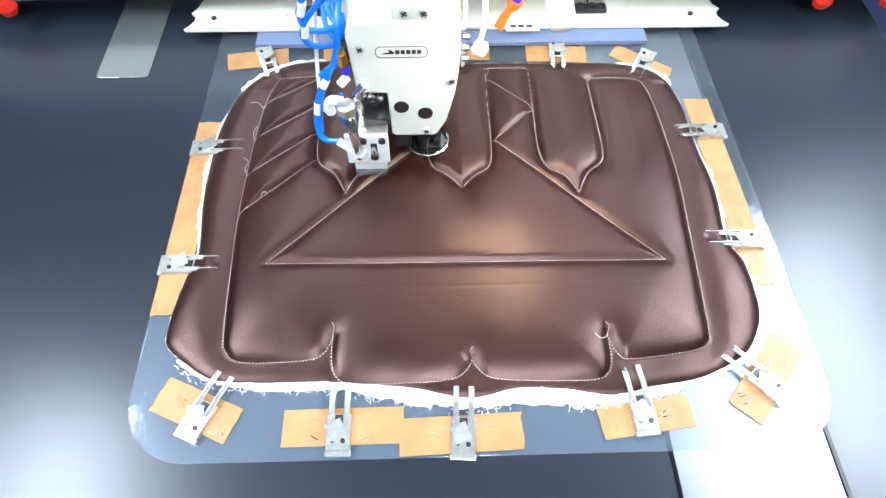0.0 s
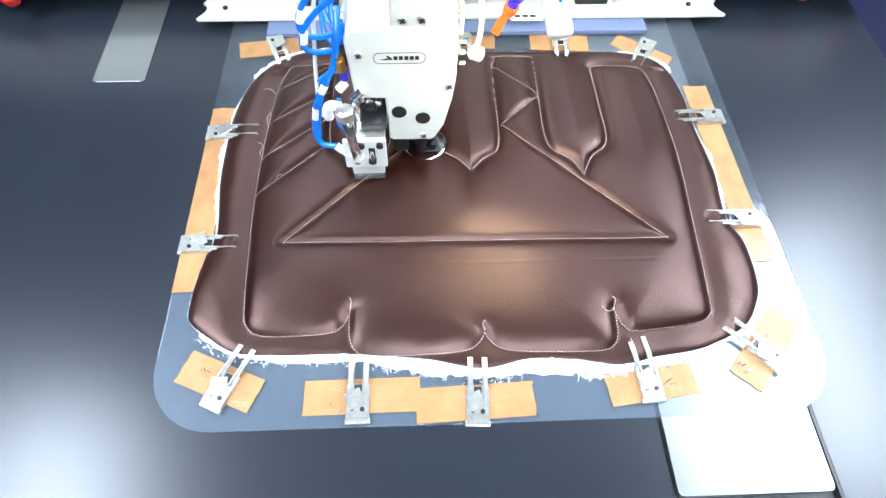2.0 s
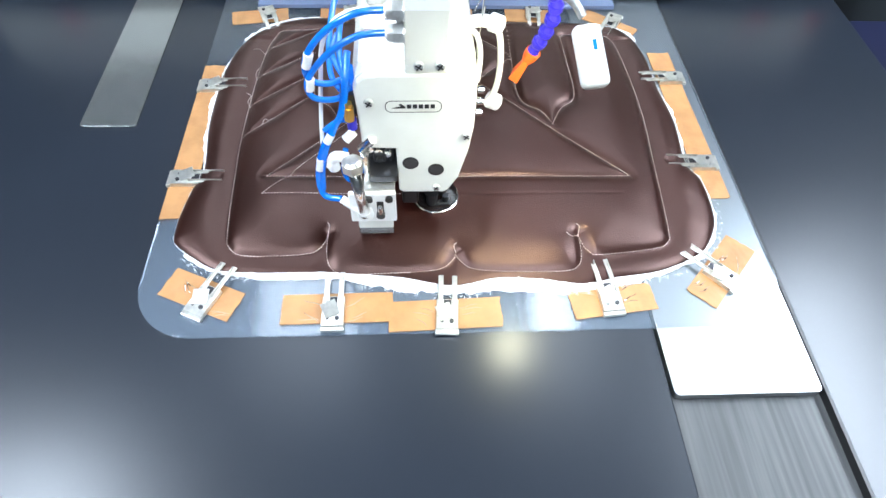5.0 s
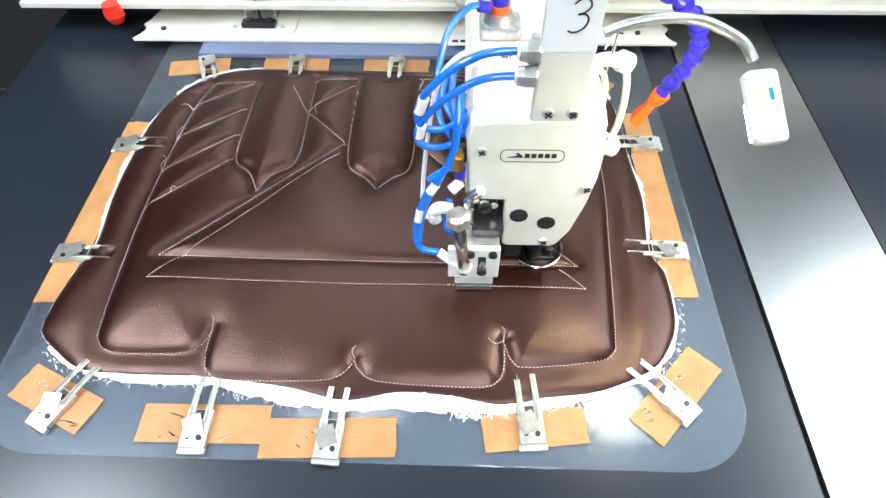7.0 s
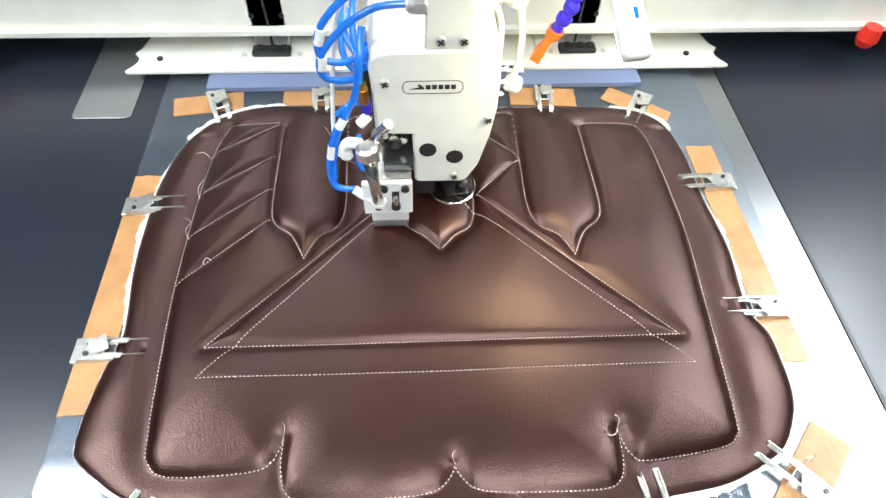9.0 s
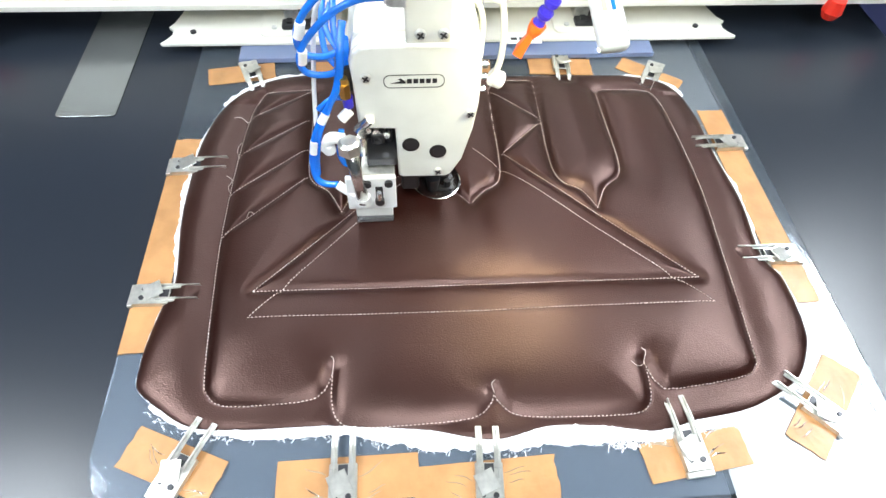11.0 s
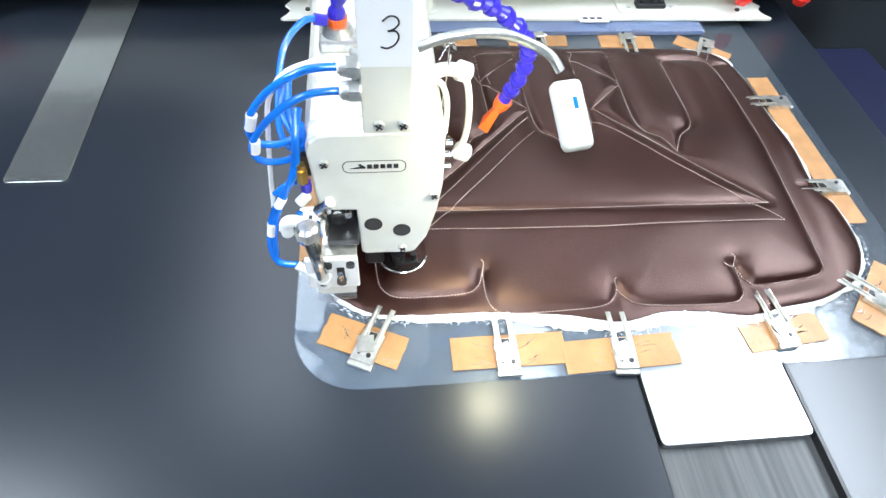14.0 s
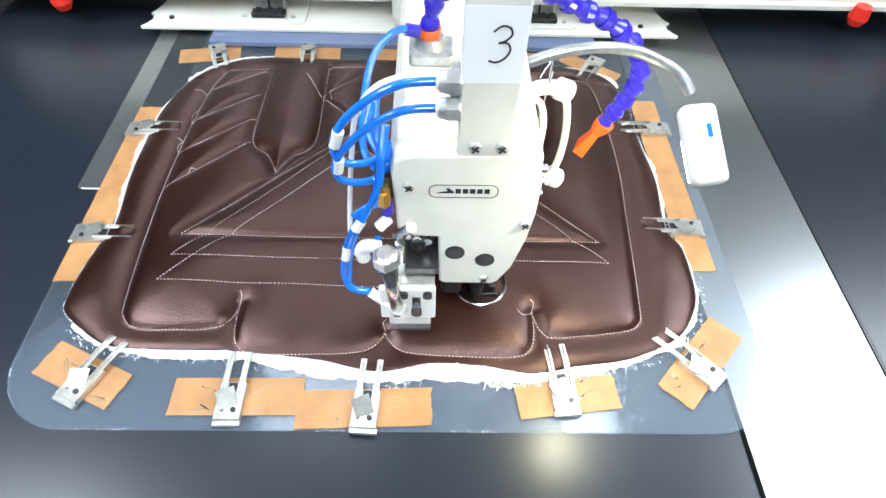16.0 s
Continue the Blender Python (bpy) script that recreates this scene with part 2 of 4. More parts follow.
equipment("control_cabinet", "black metal control cabinet standing beside the table", "cabinet", -1.75, -0.98, 0.62, 1.6, -0.25, BLACK)
equipment("storage_bin", "navy blue plastic bin standing beside the table", "bin", 1.14, 1.62, 0.30, 0.95, -0.35, NAVYBIN)
equipment("machine_stand", "black machine stand behind the bin", "machine stand", 1.14, 2.3, 1.05, 2.2, -0.2, BLACK)


# ---- the sewing table ----
def table():
    ob = empty("sewing_table", "long dark slate laminate sewing table with a slot for the carriage", "table")
    for x0, x1 in ((-0.78, 0.426), (0.628, 1.02)):
        part("tabletop", a_box(x0, x1, -0.95, 1.9, -0.04, 0.0, bevel=0.002), LAMINATE, ob, "dark slate laminate top")
    part("slot_board", a_box(0.426, 0.628, -0.95, 1.9, -0.045, -0.012), WOOD, ob, "dark wood-grain board in the slot")
    part("edge_trim", a_box(0.6245, 0.6285, -0.95, 1.9, -0.02, 0.0012), BLACK, ob, "black edge strip")
    for x in (-0.7, 0.94):
        for y in (-0.85, 1.75):
            part("leg", a_box(x - 0.03, x + 0.03, y - 0.03, y + 0.03, -0.8, -0.045, bevel=0.004), CREAM, ob)
    for y in (-0.85, 1.75):
        part("rail", a_box(-0.67, 0.91, y - 0.025, y + 0.025, -0.12, -0.05), CREAM, ob)
    return ob


table()
plate = empty("cover_plate", "thin clear-edged steel cover plate lying on the tabletop", "cover plate")
plate.location = (-0.4009, -0.0138, 0)
part("sheet", slab(bmesh.new(), rounded(-0.046, 0.046, 0.172, 1.5, (0.008, 0.008, 0.004, 0.004)), 0.0, 0.003, 0.0006), PLATE, plate)
slider = empty("slot_cover", "long brushed steel slot cover that slides with the carriage", "cover plate")
part("sheet", slab(bmesh.new(), rounded(0.4295, 0.6215, -0.4155, 1.3, (0.008, 0.008, 0.004, 0.004)), -0.009, 0.0025, 0.0006), STEEL, slider)

# ---- sewing template: clear sheet, tapes, batting, leather ----
MID = 0.1015
sheet = empty("sewing_template", "clear plastic sewing template sheet with tan tape", "template")
p = part("clear_sheet", slab(bmesh.new(), rounded(-0.332, 0.562, -0.321, 0.475, (0.085, 0.085, 0.01, 0.01), 12), 0.0005, 0.003, 0.0006), CLEAR, sheet, "clear plastic sheet")
p.visible_shadow = False


TAPES = []


def tape(cx, cy, length, width, turn):
    """A strip with slightly torn ends and a few creases."""
    bm = bmesh.new()
    n, lift = 22, 0.0042 + 0.0004 * (len(TAPES) % 2)
    TAPES.append(cx)
    rows = []
    for i in range(n + 1):
        u = i / n - 0.5
        row = []
        for j in range(7):
            v = j / 6 - 0.5
            z = lift + 0.0005 * abs(noise.noise((u * 14 + cx * 40, v * 4, cy * 30)))
            end = 0.003 * noise.noise((v * 5, cx * 50, 3.0 + i)) if i in (0, n) else 0
            row.append((u * length + end, v * width, z))
        rows.append([(row[0][0], row[0][1], 0.0031)] + row + [(row[-1][0], row[-1][1], 0.0031)])
    rows = [[(x, y, 0.0031) for x, y, z in rows[0]]] + rows + [[(x, y, 0.0031) for x, y, z in rows[-1]]]
    vs = [[bm.verts.new(c) for c in r] for r in rows]
    for a, b in zip(vs, vs[1:]):
        for j in range(8):
            bm.faces.new((a[j], b[j], b[j + 1], a[j + 1]))
    bmesh.ops.transform(bm, matrix=pose(cx, cy, 0, 0, 0, turn), verts=bm.verts)
    return part("tape", bm, TAPE, sheet, "tan packing tape")


for row in ((-0.2546, 0.3825, 0.108, 0.042, 8), (-0.0769, 0.3938, 0.12, 0.04, 2), (0.1071, 0.3950, 0.12, 0.04, -1), (0.2890, 0.3876, 0.11, 0.042, -3), (0.4422, 0.3625, 0.112, 0.036, -37), (-0.3108, 0.0507, 0.355, 0.042, 90), (0.5198, 0.0845, 0.365, 0.042, 90.5), (-0.2446, -0.2563, 0.108, 0.046, -24), (-0.0605, -0.2819, 0.148, 0.045, 0.5), (0.0844, -0.2944, 0.152, 0.045, 2), (0.3164, -0.2786, 0.118, 0.042, 7), (0.4849, -0.2316, 0.128, 0.046, 47)):
    tape(*row)

def crease_strip(cx, cy, turn, length):
    """A narrow raised wrinkle in the tape, its highlight put into a pale colour."""
    m = pose(cx, cy, 0, 0, 0, turn)
    bm = bmesh.new()
    ends = []
    for k in range(9):
        u = k / 8
        w, h = 0.0011 * math.sin(math.pi * (0.08 + 0.84 * u)), 0.0009 * math.sin(math.pi * (0.05 + 0.9 * u))
        c = m @ Vector(((u - 0.5) * length, 0.0012 * math.sin(5 * u + cx * 90), 0.0045))
        side = m.to_3x3() @ Vector((0, w, 0))
        ends.append([bm.verts.new(c + side), bm.verts.new(c + Vector((0, 0, h + 0.0003))), bm.verts.new(c - side)])
    for a, b in zip(ends, ends[1:]):
        for k in range(2):
            bm.faces.new((a[k], b[k], b[k + 1], a[k + 1]))
    part("crease", bm, CREASE_HIGHLIGHT, sheet, "raised crease in the tape with a pale painted highlight")


OUTLINE = smooth_path([(-0.3021, -0.1453), (-0.2984, -0.1723), (-0.2701, -0.1963), (-0.2295, -0.2194), (-0.1713, -0.2250), (-0.0894, -0.2256), (-0.0229, -0.2313), (0.0283, -0.2370), (0.0980, -0.2508), (0.1613, -0.2395), (0.2242, -0.2434), (0.2784, -0.2516), (0.3325, -0.2419), (0.3980, -0.2314), (0.4593, -0.2042), (0.4873, -0.1734), (0.5033, -0.1334), (0.5047, -0.0633), (0.4903, -0.0233), (0.4976, 0.0719), (0.4912, 0.1585), (0.4871, 0.2629), (0.4665, 0.3250), (0.4088, 0.3533), (0.2886, 0.3598), (0.1065, 0.3630), (-0.0720, 0.3713), (-0.1937, 0.3631), (-0.2629, 0.3079), (-0.2916, 0.2208), (-0.2961, 0.1291), (-0.2943, 0.0609), (-0.2844, -0.0275), (-0.2941, -0.0720), (-0.3007, -0.1161)], 20, True)
LEFT = [(-0.2091, 0.3177), (-0.2235, 0.2630), (-0.2318, 0.1644), (-0.2349, 0.0369), (-0.2310, -0.0605), (-0.2251, -0.1551), (-0.2185, -0.1841), (-0.1932, -0.1988), (-0.1144, -0.1978), (-0.0898, -0.1878), (-0.0803, -0.1655)]
FRONT = [(-0.0803, -0.1655), (-0.0798, -0.1998), (-0.0719, -0.2213), (-0.0475, -0.2297), (0.0457, -0.2295), (0.0816, -0.2249), (0.0970, -0.2125), (0.1031, -0.2000)]
FRONT_B = [(0.2844, -0.1712), (0.2835, -0.2044), (0.2754, -0.2249), (0.2514, -0.2324), (0.1593, -0.2301), (0.1236, -0.2252), (0.1083, -0.2126), (0.1021, -0.2000)]
RIGHT = [(0.2834, -0.1731), (0.2935, -0.1987), (0.3125, -0.2061), (0.3941, -0.1966), (0.4165, -0.1843), (0.4227, -0.1588), (0.4345, -0.0184), (0.4431, 0.0999), (0.4400, 0.2311), (0.4301, 0.2957), (0.4089, 0.3117), (0.3468, 0.3141), (0.3332, 0.3060)]
PANEL = [(0.3321, 0.3079), (0.3323, 0.2301), (0.3327, 0.1507), (0.3244, 0.1210), (0.3006, 0.1000), (0.2820, 0.0635)]
PANEL_B = [(0.2820, 0.0635), (0.2656, 0.0959), (0.2397, 0.1141), (0.2290, 0.1477), (0.2289, 0.2272), (0.2314, 0.3398)]
CROWN = [(0.1546, 0.3343), (0.1530, 0.2543), (0.1530, 0.1655), (0.1467, 0.1187), (0.1226, 0.0994), (0.1035, 0.0783)]
CROWN_B = [(0.0466, 0.3365), (0.0469, 0.2572), (0.0485, 0.1688), (0.0562, 0.1216), (0.0808, 0.1008), (0.1004, 0.0784)]
PANEL_C = [(-0.1271, 0.3124), (-0.1275, 0.2353), (-0.1275, 0.1559), (-0.1193, 0.1263), (-0.0959, 0.1059), (-0.0774, 0.0697)]
PANEL_D = [(-0.0774, 0.0697), (-0.0614, 0.1022), (-0.0362, 0.1204), (-0.0263, 0.1540), (-0.0276, 0.2331), (-0.0289, 0.3439)]
SEWN = [smooth_path([(x, y, 0) for x, y in l], 10) for l in (LEFT, FRONT, FRONT_B, RIGHT, PANEL, PANEL_B, CROWN, CROWN_B, PANEL_C, PANEL_D)]
STRAIGHT = [
    [(0.2314, 0.3398), (0.1578, 0.3413)],
    [(0.1544, 0.3144), (0.2299, 0.2368), (0.1580, 0.1674), (0.3852, -0.0617), (-0.1817, -0.0573), (0.0444, 0.1700), (-0.0326, 0.2485), (0.0464, 0.3217)],
    [(-0.2276, 0.2534), (-0.1321, 0.3173)],
    [(-0.2308, 0.1778), (-0.1305, 0.2505)],
    [(-0.2319, 0.1056), (-0.1296, 0.1891)],
    [(-0.2328, 0.0330), (-0.1274, 0.1321)],
    [(-0.0300, 0.3312), (0.0436, 0.3366)],
    [(-0.2091, 0.3177), (-0.1321, 0.3211)],
]
SEWN += [[Vector((x, y, 0)) for x, y in l] for l in STRAIGHT]
# seams that the machine sews during the clip: corners and the times at which the needle passes
SECOND = [(1.9, 0.0386, 0.1450), (3.45, -0.1811, -0.0973), (3.8, -0.1811, -0.0973), (6.55, 0.3907, -0.1012), (6.7, 0.3907, -0.1012), (8.5, 0.1142, 0.1746)]
THIRD = [(12.1, 0.0431, 0.1072), (14.05, -0.1878, -0.1359), (14.1, -0.1878, -0.1359), (16.4, 0.2423, -0.1449)]


def seg_distance(x, y, line):
    best = np.full(x.shape, 9.0)
    for a, b in zip(line, line[1:]):
        dx, dy = b[0] - a[0], b[1] - a[1]
        t = np.clip(((x - a[0]) * dx + (y - a[1]) * dy) / max(dx * dx + dy * dy, 1e-12), 0, 1)
        best = np.minimum(best, np.hypot(x - a[0] - t * dx, y - a[1] - t * dy))
    return best


GRIPS = ((-0.2129, -0.2109), (-0.0650, -0.2340), (0.0898, -0.2384), (0.3075, -0.2201), (0.4338, -0.1934), (-0.2501, 0.1697), (-0.2536, -0.0498), (0.4695, 0.1879), (0.4592, -0.0228), (-0.2242, 0.3438), (-0.0722, 0.3548), (0.1062, 0.3449), (0.2885, 0.3459), (0.4225, 0.3245))
LOOP = [(q.x, q.y) for k in (0, 1) for q in SEWN[k]] + [(q.x, q.y) for q in reversed(SEWN[2])] + [(q.x, q.y) for q in SEWN[3]]


def inside_loop(x, y):
    """True where the point lies within the main seam that runs round the panel."""
    hit = np.zeros(x.shape, bool)
    for (x0, y0), (x1, y1) in zip(LOOP, LOOP[1:] + LOOP[:1]):
        if y0 != y1:
            hit ^= ((y0 > y) != (y1 > y)) & (x < (x1 - x0) * (y - y0) / (y1 - y0) + x0)
    return hit


def leather_height(x, y, edge):
    """Height of the padded leather: pillows that are pulled down along the seams, and a flat margin outside the main seam."""
    def near(lines):
        d = np.full(x.shape, 9.0)
        for line in lines:
            d = np.minimum(d, seg_distance(x, y, line))
        return np.sqrt(d * d + 0.0020 ** 2) - 0.0020
    d = near(SEWN[:10])
    pull = 0.30 * np.exp(-d / 0.0048) + 0.42 * np.exp(-d / 0.026)
    outer = near(SEWN[:4])
    margin = np.clip(0.28 + 0.40 * (1 - np.exp(-(outer / 0.022) ** 2)), 0, 1) * (0.75 + 0.25 * np.clip((y + 0.2) / 0.1, 0, 1))
    pull = np.where(inside_loop(x, y) | (y > 0.30), pull, np.maximum(pull, 1 - margin))
    d = near(SEWN[10:])
    light = 0.22 * np.exp(-d / 0.0046) + 0.17 * np.exp(-d / 0.020)
    d2 = near([[(p[1], p[2]) for p in SECOND]])
    d3 = near([[(p[1], p[2]) for p in THIRD]])
    late = np.maximum(0.045 * np.exp(-d2 / 0.004), 0.02 * np.exp(-d3 / 0.004))
    grip = np.zeros_like(x)
    for cx, cy in GRIPS:
        grip = np.maximum(grip, np.exp(-(np.hypot(x - cx, y - cy) / 0.018) ** 2))
    pull = np.maximum(np.maximum(pull, light), np.maximum(late, 0.62 * grip))
    soft = 0.55 * (1 - np.exp(-edge / 0.008)) + 0.45 * (1 - np.exp(-(edge / 0.050) ** 1.4))
    wave = 0.0013 * np.sin(16 * x + 6 * y + 2 * np.sin(9 * y)) + 0.0012 * np.sin(15 * y - 11 * x + 1.3) + 0.0005 * np.sin(37 * x - 21 * y + 1.5 * np.sin(19 * y))
    crease = 0.0005 * np.sin(x * 95 + 3 * np.sin(y * 40)) * np.exp(-(edge / 0.045) ** 2)
    return 0.0064 + (0.0185 * (1 - pull) + wave * (1 - pull) + crease) * soft


def edge_distance(x, y):
    return seg_distance(x, y, [(q[0], q[1]) for q in OUTLINE[::4]] + [tuple(OUTLINE[0][:2])])


def leather():
    ob = empty("leather_panel", "padded dark brown leather panel with pale decorative stitching", "leather panel")
    rings, n = 190, len(OUTLINE)
    cx, cy = MID, 0.06
    r = (np.arange(rings + 1) / rings)[:, None]
    ox, oy = np.array([q[0] for q in OUTLINE])[None], np.array([q[1] for q in OUTLINE])[None]
    x, y = cx + r * (ox - cx), cy + r * (oy - cy)
    e = edge_distance(x, y)
    z = leather_height(x, y, e)
    verts = np.stack([x, y, z], -1).reshape(-1, 3)
    rim = np.stack([ox[0], oy[0], np.full(n, 0.0045)], -1)
    verts = np.concatenate([verts, rim])
    faces = []
    for i in range(rings + 1):
        for j in range(n):
            k = (j + 1) % n
            a = i * n
            faces.append((a + j, a + n + j, a + n + k, a + k))
    me = bpy.data.meshes.new("hide")
    me.from_pydata(verts.tolist(), [], faces)
    me.materials.append(LEATHER)
    me.shade_smooth()
    hide = new("hide", me)
    hide.parent = ob
    tagged(hide, "glossy dark brown grained leather")
    return ob


def dashes(line, bm, pitch=0.0046):
    """Thread stitches along a line, lying on the leather."""
    pts = [Vector((q[0], q[1], 0)) for q in line]
    walk_left = 0.001
    for a, b in zip(pts, pts[1:]):
        size = (b - a).length
        if size < 1e-6:
            continue
        d = (b - a) / size
        while walk_left < size:
            m = a + d * walk_left
            yield m, d
            walk_left += pitch
        walk_left -= size


def stitch_mesh(line, shift=0.0):
    bm = bmesh.new()
    ms = list(dashes(line, bm))
    if not ms:
        return bm
    x, y = np.array([m.x for m, d in ms]), np.array([m.y for m, d in ms])
    z = leather_height(x, y, edge_distance(x, y))
    for (m, d), h in zip(ms, z):
        s = Vector((-d.y, d.x, 0))
        c = Vector((m.x, m.y, h + 0.0006))
        ends = []
        for u, w, up in ((-0.5, 0.35, -0.0004), (-0.25, 1, 0.0006), (0.25, 1, 0.0006), (0.5, 0.35, -0.0004)):
            q = c + d * (0.0029 * u) + Vector((0, 0, up))
            ends.append([bm.verts.new(q + s * (0.00056 * w) - Vector((0, 0, 0.0003))), bm.verts.new(q + Vector((0, 0, 0.0005 * w))), bm.verts.new(q - s * (0.00056 * w) - Vector((0, 0, 0.0003)))])
        for a, b in zip(ends, ends[1:]):
            for k in range(2):
                bm.faces.new((a[k], b[k], b[k + 1], a[k + 1]))
    return bm


panel = leather()
for line in SEWN:
    part("stitch_line", stitch_mesh(line), THREAD, panel, "pale machine stitching")

NEW_SEAMS = []


def new_seam(corners, pieces):
    """Short runs of thread that come up through the leather as the needle passes."""
    for (t0, x0, y0), (t1, x1, y1) in zip(corners, corners[1:]):
        size = math.hypot(x1 - x0, y1 - y0)
        if size < 0.01:
            continue
        n = max(1, round(size / pieces))
        for i in range(n):
            a, b = i / n, (i + 1) / n
            t = t0 + (t1 - t0) * b
            if t > 16:
                continue
            ob = part("stitch_run", stitch_mesh([(x0 + (x1 - x0) * a, y0 + (y1 - y0) * a), (x0 + (x1 - x0) * b, y0 + (y1 - y0) * b)]), THREAD, panel, "pale machine stitching")
            NEW_SEAMS.append((ob, t))


new_seam(SECOND, 0.045)
new_seam(THIRD, 0.045)


def batting():
    n = 900
    bm = bmesh.new()
    rows = []
    out = [OUTLINE[int(i * len(OUTLINE) / n) % len(OUTLINE)] for i in range(n)]
    for k, (grow, z) in enumerate(((-0.05, 0.0035), (-0.004, 0.0062), (0.45, 0.0066), (0.85, 0.0054), (1.0, 0.0033))):
        row = []
        for i, q in enumerate(out):
            d = Vector((q.x - MID, q.y - 0.03)).normalized()
            low = max(0.0, -d.y) ** 1.2 * (1 if -0.22 < q.x < 0.47 else 0.6)
            reach = 0.0002 + 0.021 * low * (0.78 + 0.22 * math.sin(q.x * 41 + 0.6) + 0.30 * math.exp(-((q.x - 0.23) / 0.05) ** 2))
            if q.x < 0 and -0.19 < q.y < -0.035:
                reach = 0.0002
            elif q.x < 0 and -0.035 <= q.y < 0.25:
                reach += 0.0085 * math.sin(math.pi * (q.y + 0.035) / 0.285) ** 0.5 * (0.8 + 0.3 * math.sin(q.y * 60))
            elif q.x > 0.4 and -0.02 < q.y < 0.17:
                reach += 0.0075 * math.sin(math.pi * (q.y + 0.02) / 0.19) ** 0.6 * (0.75 + 0.35 * math.sin(q.y * 75))
            elif q.y > 0.30 and (q.x < -0.13 or q.x > 0.39):
                reach += 0.010
            if grow > 0.5:
                reach += min(1.0, reach / 0.006) * (0.0038 * noise.noise((q.x * 90, q.y * 90, 0.5)) + 0.0022 * noise.noise((q.x * 330, q.y * 330, 2.5)))
            g = grow * reach if grow > 0 else grow
            row.append(bm.verts.new((q.x + d.x * g, q.y + d.y * g, z + (0.001 * noise.noise((q.x * 150, q.y * 150, k)) if 0 < k < 4 else 0))))
        rows.append(row)
    for a, b in zip(rows, rows[1:]):
        for i in range(n):
            j = (i + 1) % n
            bm.faces.new((a[i], b[i], b[j], a[j]))
    bmesh.ops.recalc_face_normals(bm, faces=bm.faces)
    return part("batting", bm, BATTING, None, "", True)


pad = tagged(batting(), "white fluffy batting under the leather panel", "batting")


def loose_fibres():
    """Wisps that stick out of the batting along its free edge."""
    rng = random.Random(11)
    bm = bmesh.new()
    count = 0
    while count < 420:
        q = OUTLINE[rng.randrange(len(OUTLINE))]
        d = Vector((q.x - MID, q.y - 0.03)).normalized()
        tuft = math.exp(-((q.x - 0.225) / 0.028) ** 2) if q.y < 0 else 0.0
        if rng.random() > (0.05 + 0.1 * max(0.0, -d.y) + 0.9 * tuft) or (q.x < 0 and -0.19 < q.y < -0.02) or (q.y > 0.3 and -0.13 < q.x < 0.39):
            continue
        count += 1
        start = 0.004 + (0.017 * max(0.0, -d.y) ** 1.2 + 0.004 * tuft) * rng.uniform(0.5, 1.0)
        p = Vector((q.x + d.x * start + rng.uniform(-0.003, 0.003), q.y + d.y * start, rng.uniform(0.004, 0.0062)))
        turn = rng.gauss(0, 0.8)
        way = Vector((d.x * math.cos(turn) - d.y * math.sin(turn), d.x * math.sin(turn) + d.y * math.cos(turn), 0))
        step, bend = rng.uniform(0.0007, 0.0015) * (1 + 0.8 * tuft), rng.gauss(0, 0.3)
        w = rng.uniform(0.00018, 0.00042)
        last = None
        for k in range(5):
            side = Vector((-way.y, way.x, 0)) * w
            pair = (bm.verts.new(p + side), bm.verts.new(p - side))
            if last:
                bm.faces.new((last[0], pair[0], pair[1], last[1]))
            last = pair
            way = Matrix.Rotation(bend, 3, "Z") @ way
            p = p + way * step
            p.z = max(0.0034, p.z - 0.0006 + rng.uniform(-0.0002, 0.0004))
    return tagged(part("fringe", bm, BATTING, pad), "wispy loose white fibres", kind="stuff")


loose_fibres()


# ---- spring clamps ----
def clamp():
    """The jaw points along +y from the origin at the tail."""
    ob = empty("spring_clamp", "small shiny nickel spring clamp gripping the leather edge", "clamp", "clamps round the panel")
    bm = bmesh.new()
    box(bm, -0.0145, 0.0145, 0.002, 0.046, 0.010, 0.0115, 0.0004, 1)
    box(bm, -0.0145, -0.0130, 0.004, 0.046, 0.004, 0.0105)
    box(bm, 0.0130, 0.0145, 0.004, 0.046, 0.004, 0.0105)
    part("plate", bm, NICKEL, ob)
    for s in (-1, 1):
        bm = bmesh.new()
        box(bm, s * 0.0095 - 0.0035, s * 0.0095 + 0.0035, 0.040, 0.064, 0.0115, 0.0130, 0.0004, 1, pose(0, 0, 0))
        box(bm, s * 0.0095 - 0.0035, s * 0.0095 + 0.0035, 0.0, 0.022, 0.0, 0.0015, 0.0004, 1, pose(0, 0.0635, 0.0116, -8))
        box(bm, s * 0.0095 - 0.0003, s * 0.0095 + 0.0003, 0.03, 0.082, 0.012, 0.0165)
        part("prong", bm, NICKEL, ob)
    bm = bmesh.new()
    box(bm, -0.0155, 0.0155, -0.004, 0.003, 0.0035, 0.009, 0.001, 2)
    part("tail", bm, NICKEL, ob)
    bm = bmesh.new()
    rod(bm, (0.006, 0.013, 0.0115), (0.006, 0.013, 0.0135), 0.003, n=12)
    rod(bm, (-0.007, 0.013, 0.0115), (-0.007, 0.013, 0.0122), 0.0022, n=10)
    part("rivet", bm, DARK, ob, "dark rivet")
    part("slot", a_box(-0.005, 0.005, 0.034, 0.045, 0.0113, 0.0119), DARK, ob, "dark slot")
    bm = bmesh.new()
    box(bm, -0.0105, 0.0105, 0.0, 0.022, 0.0, 0.0012, 0.0004, 1, pose(0.001, 0.016, 0.0118, 9, 0, 24))
    part("lever", bm, NICKEL, ob, "bright folded lever")
    return ob


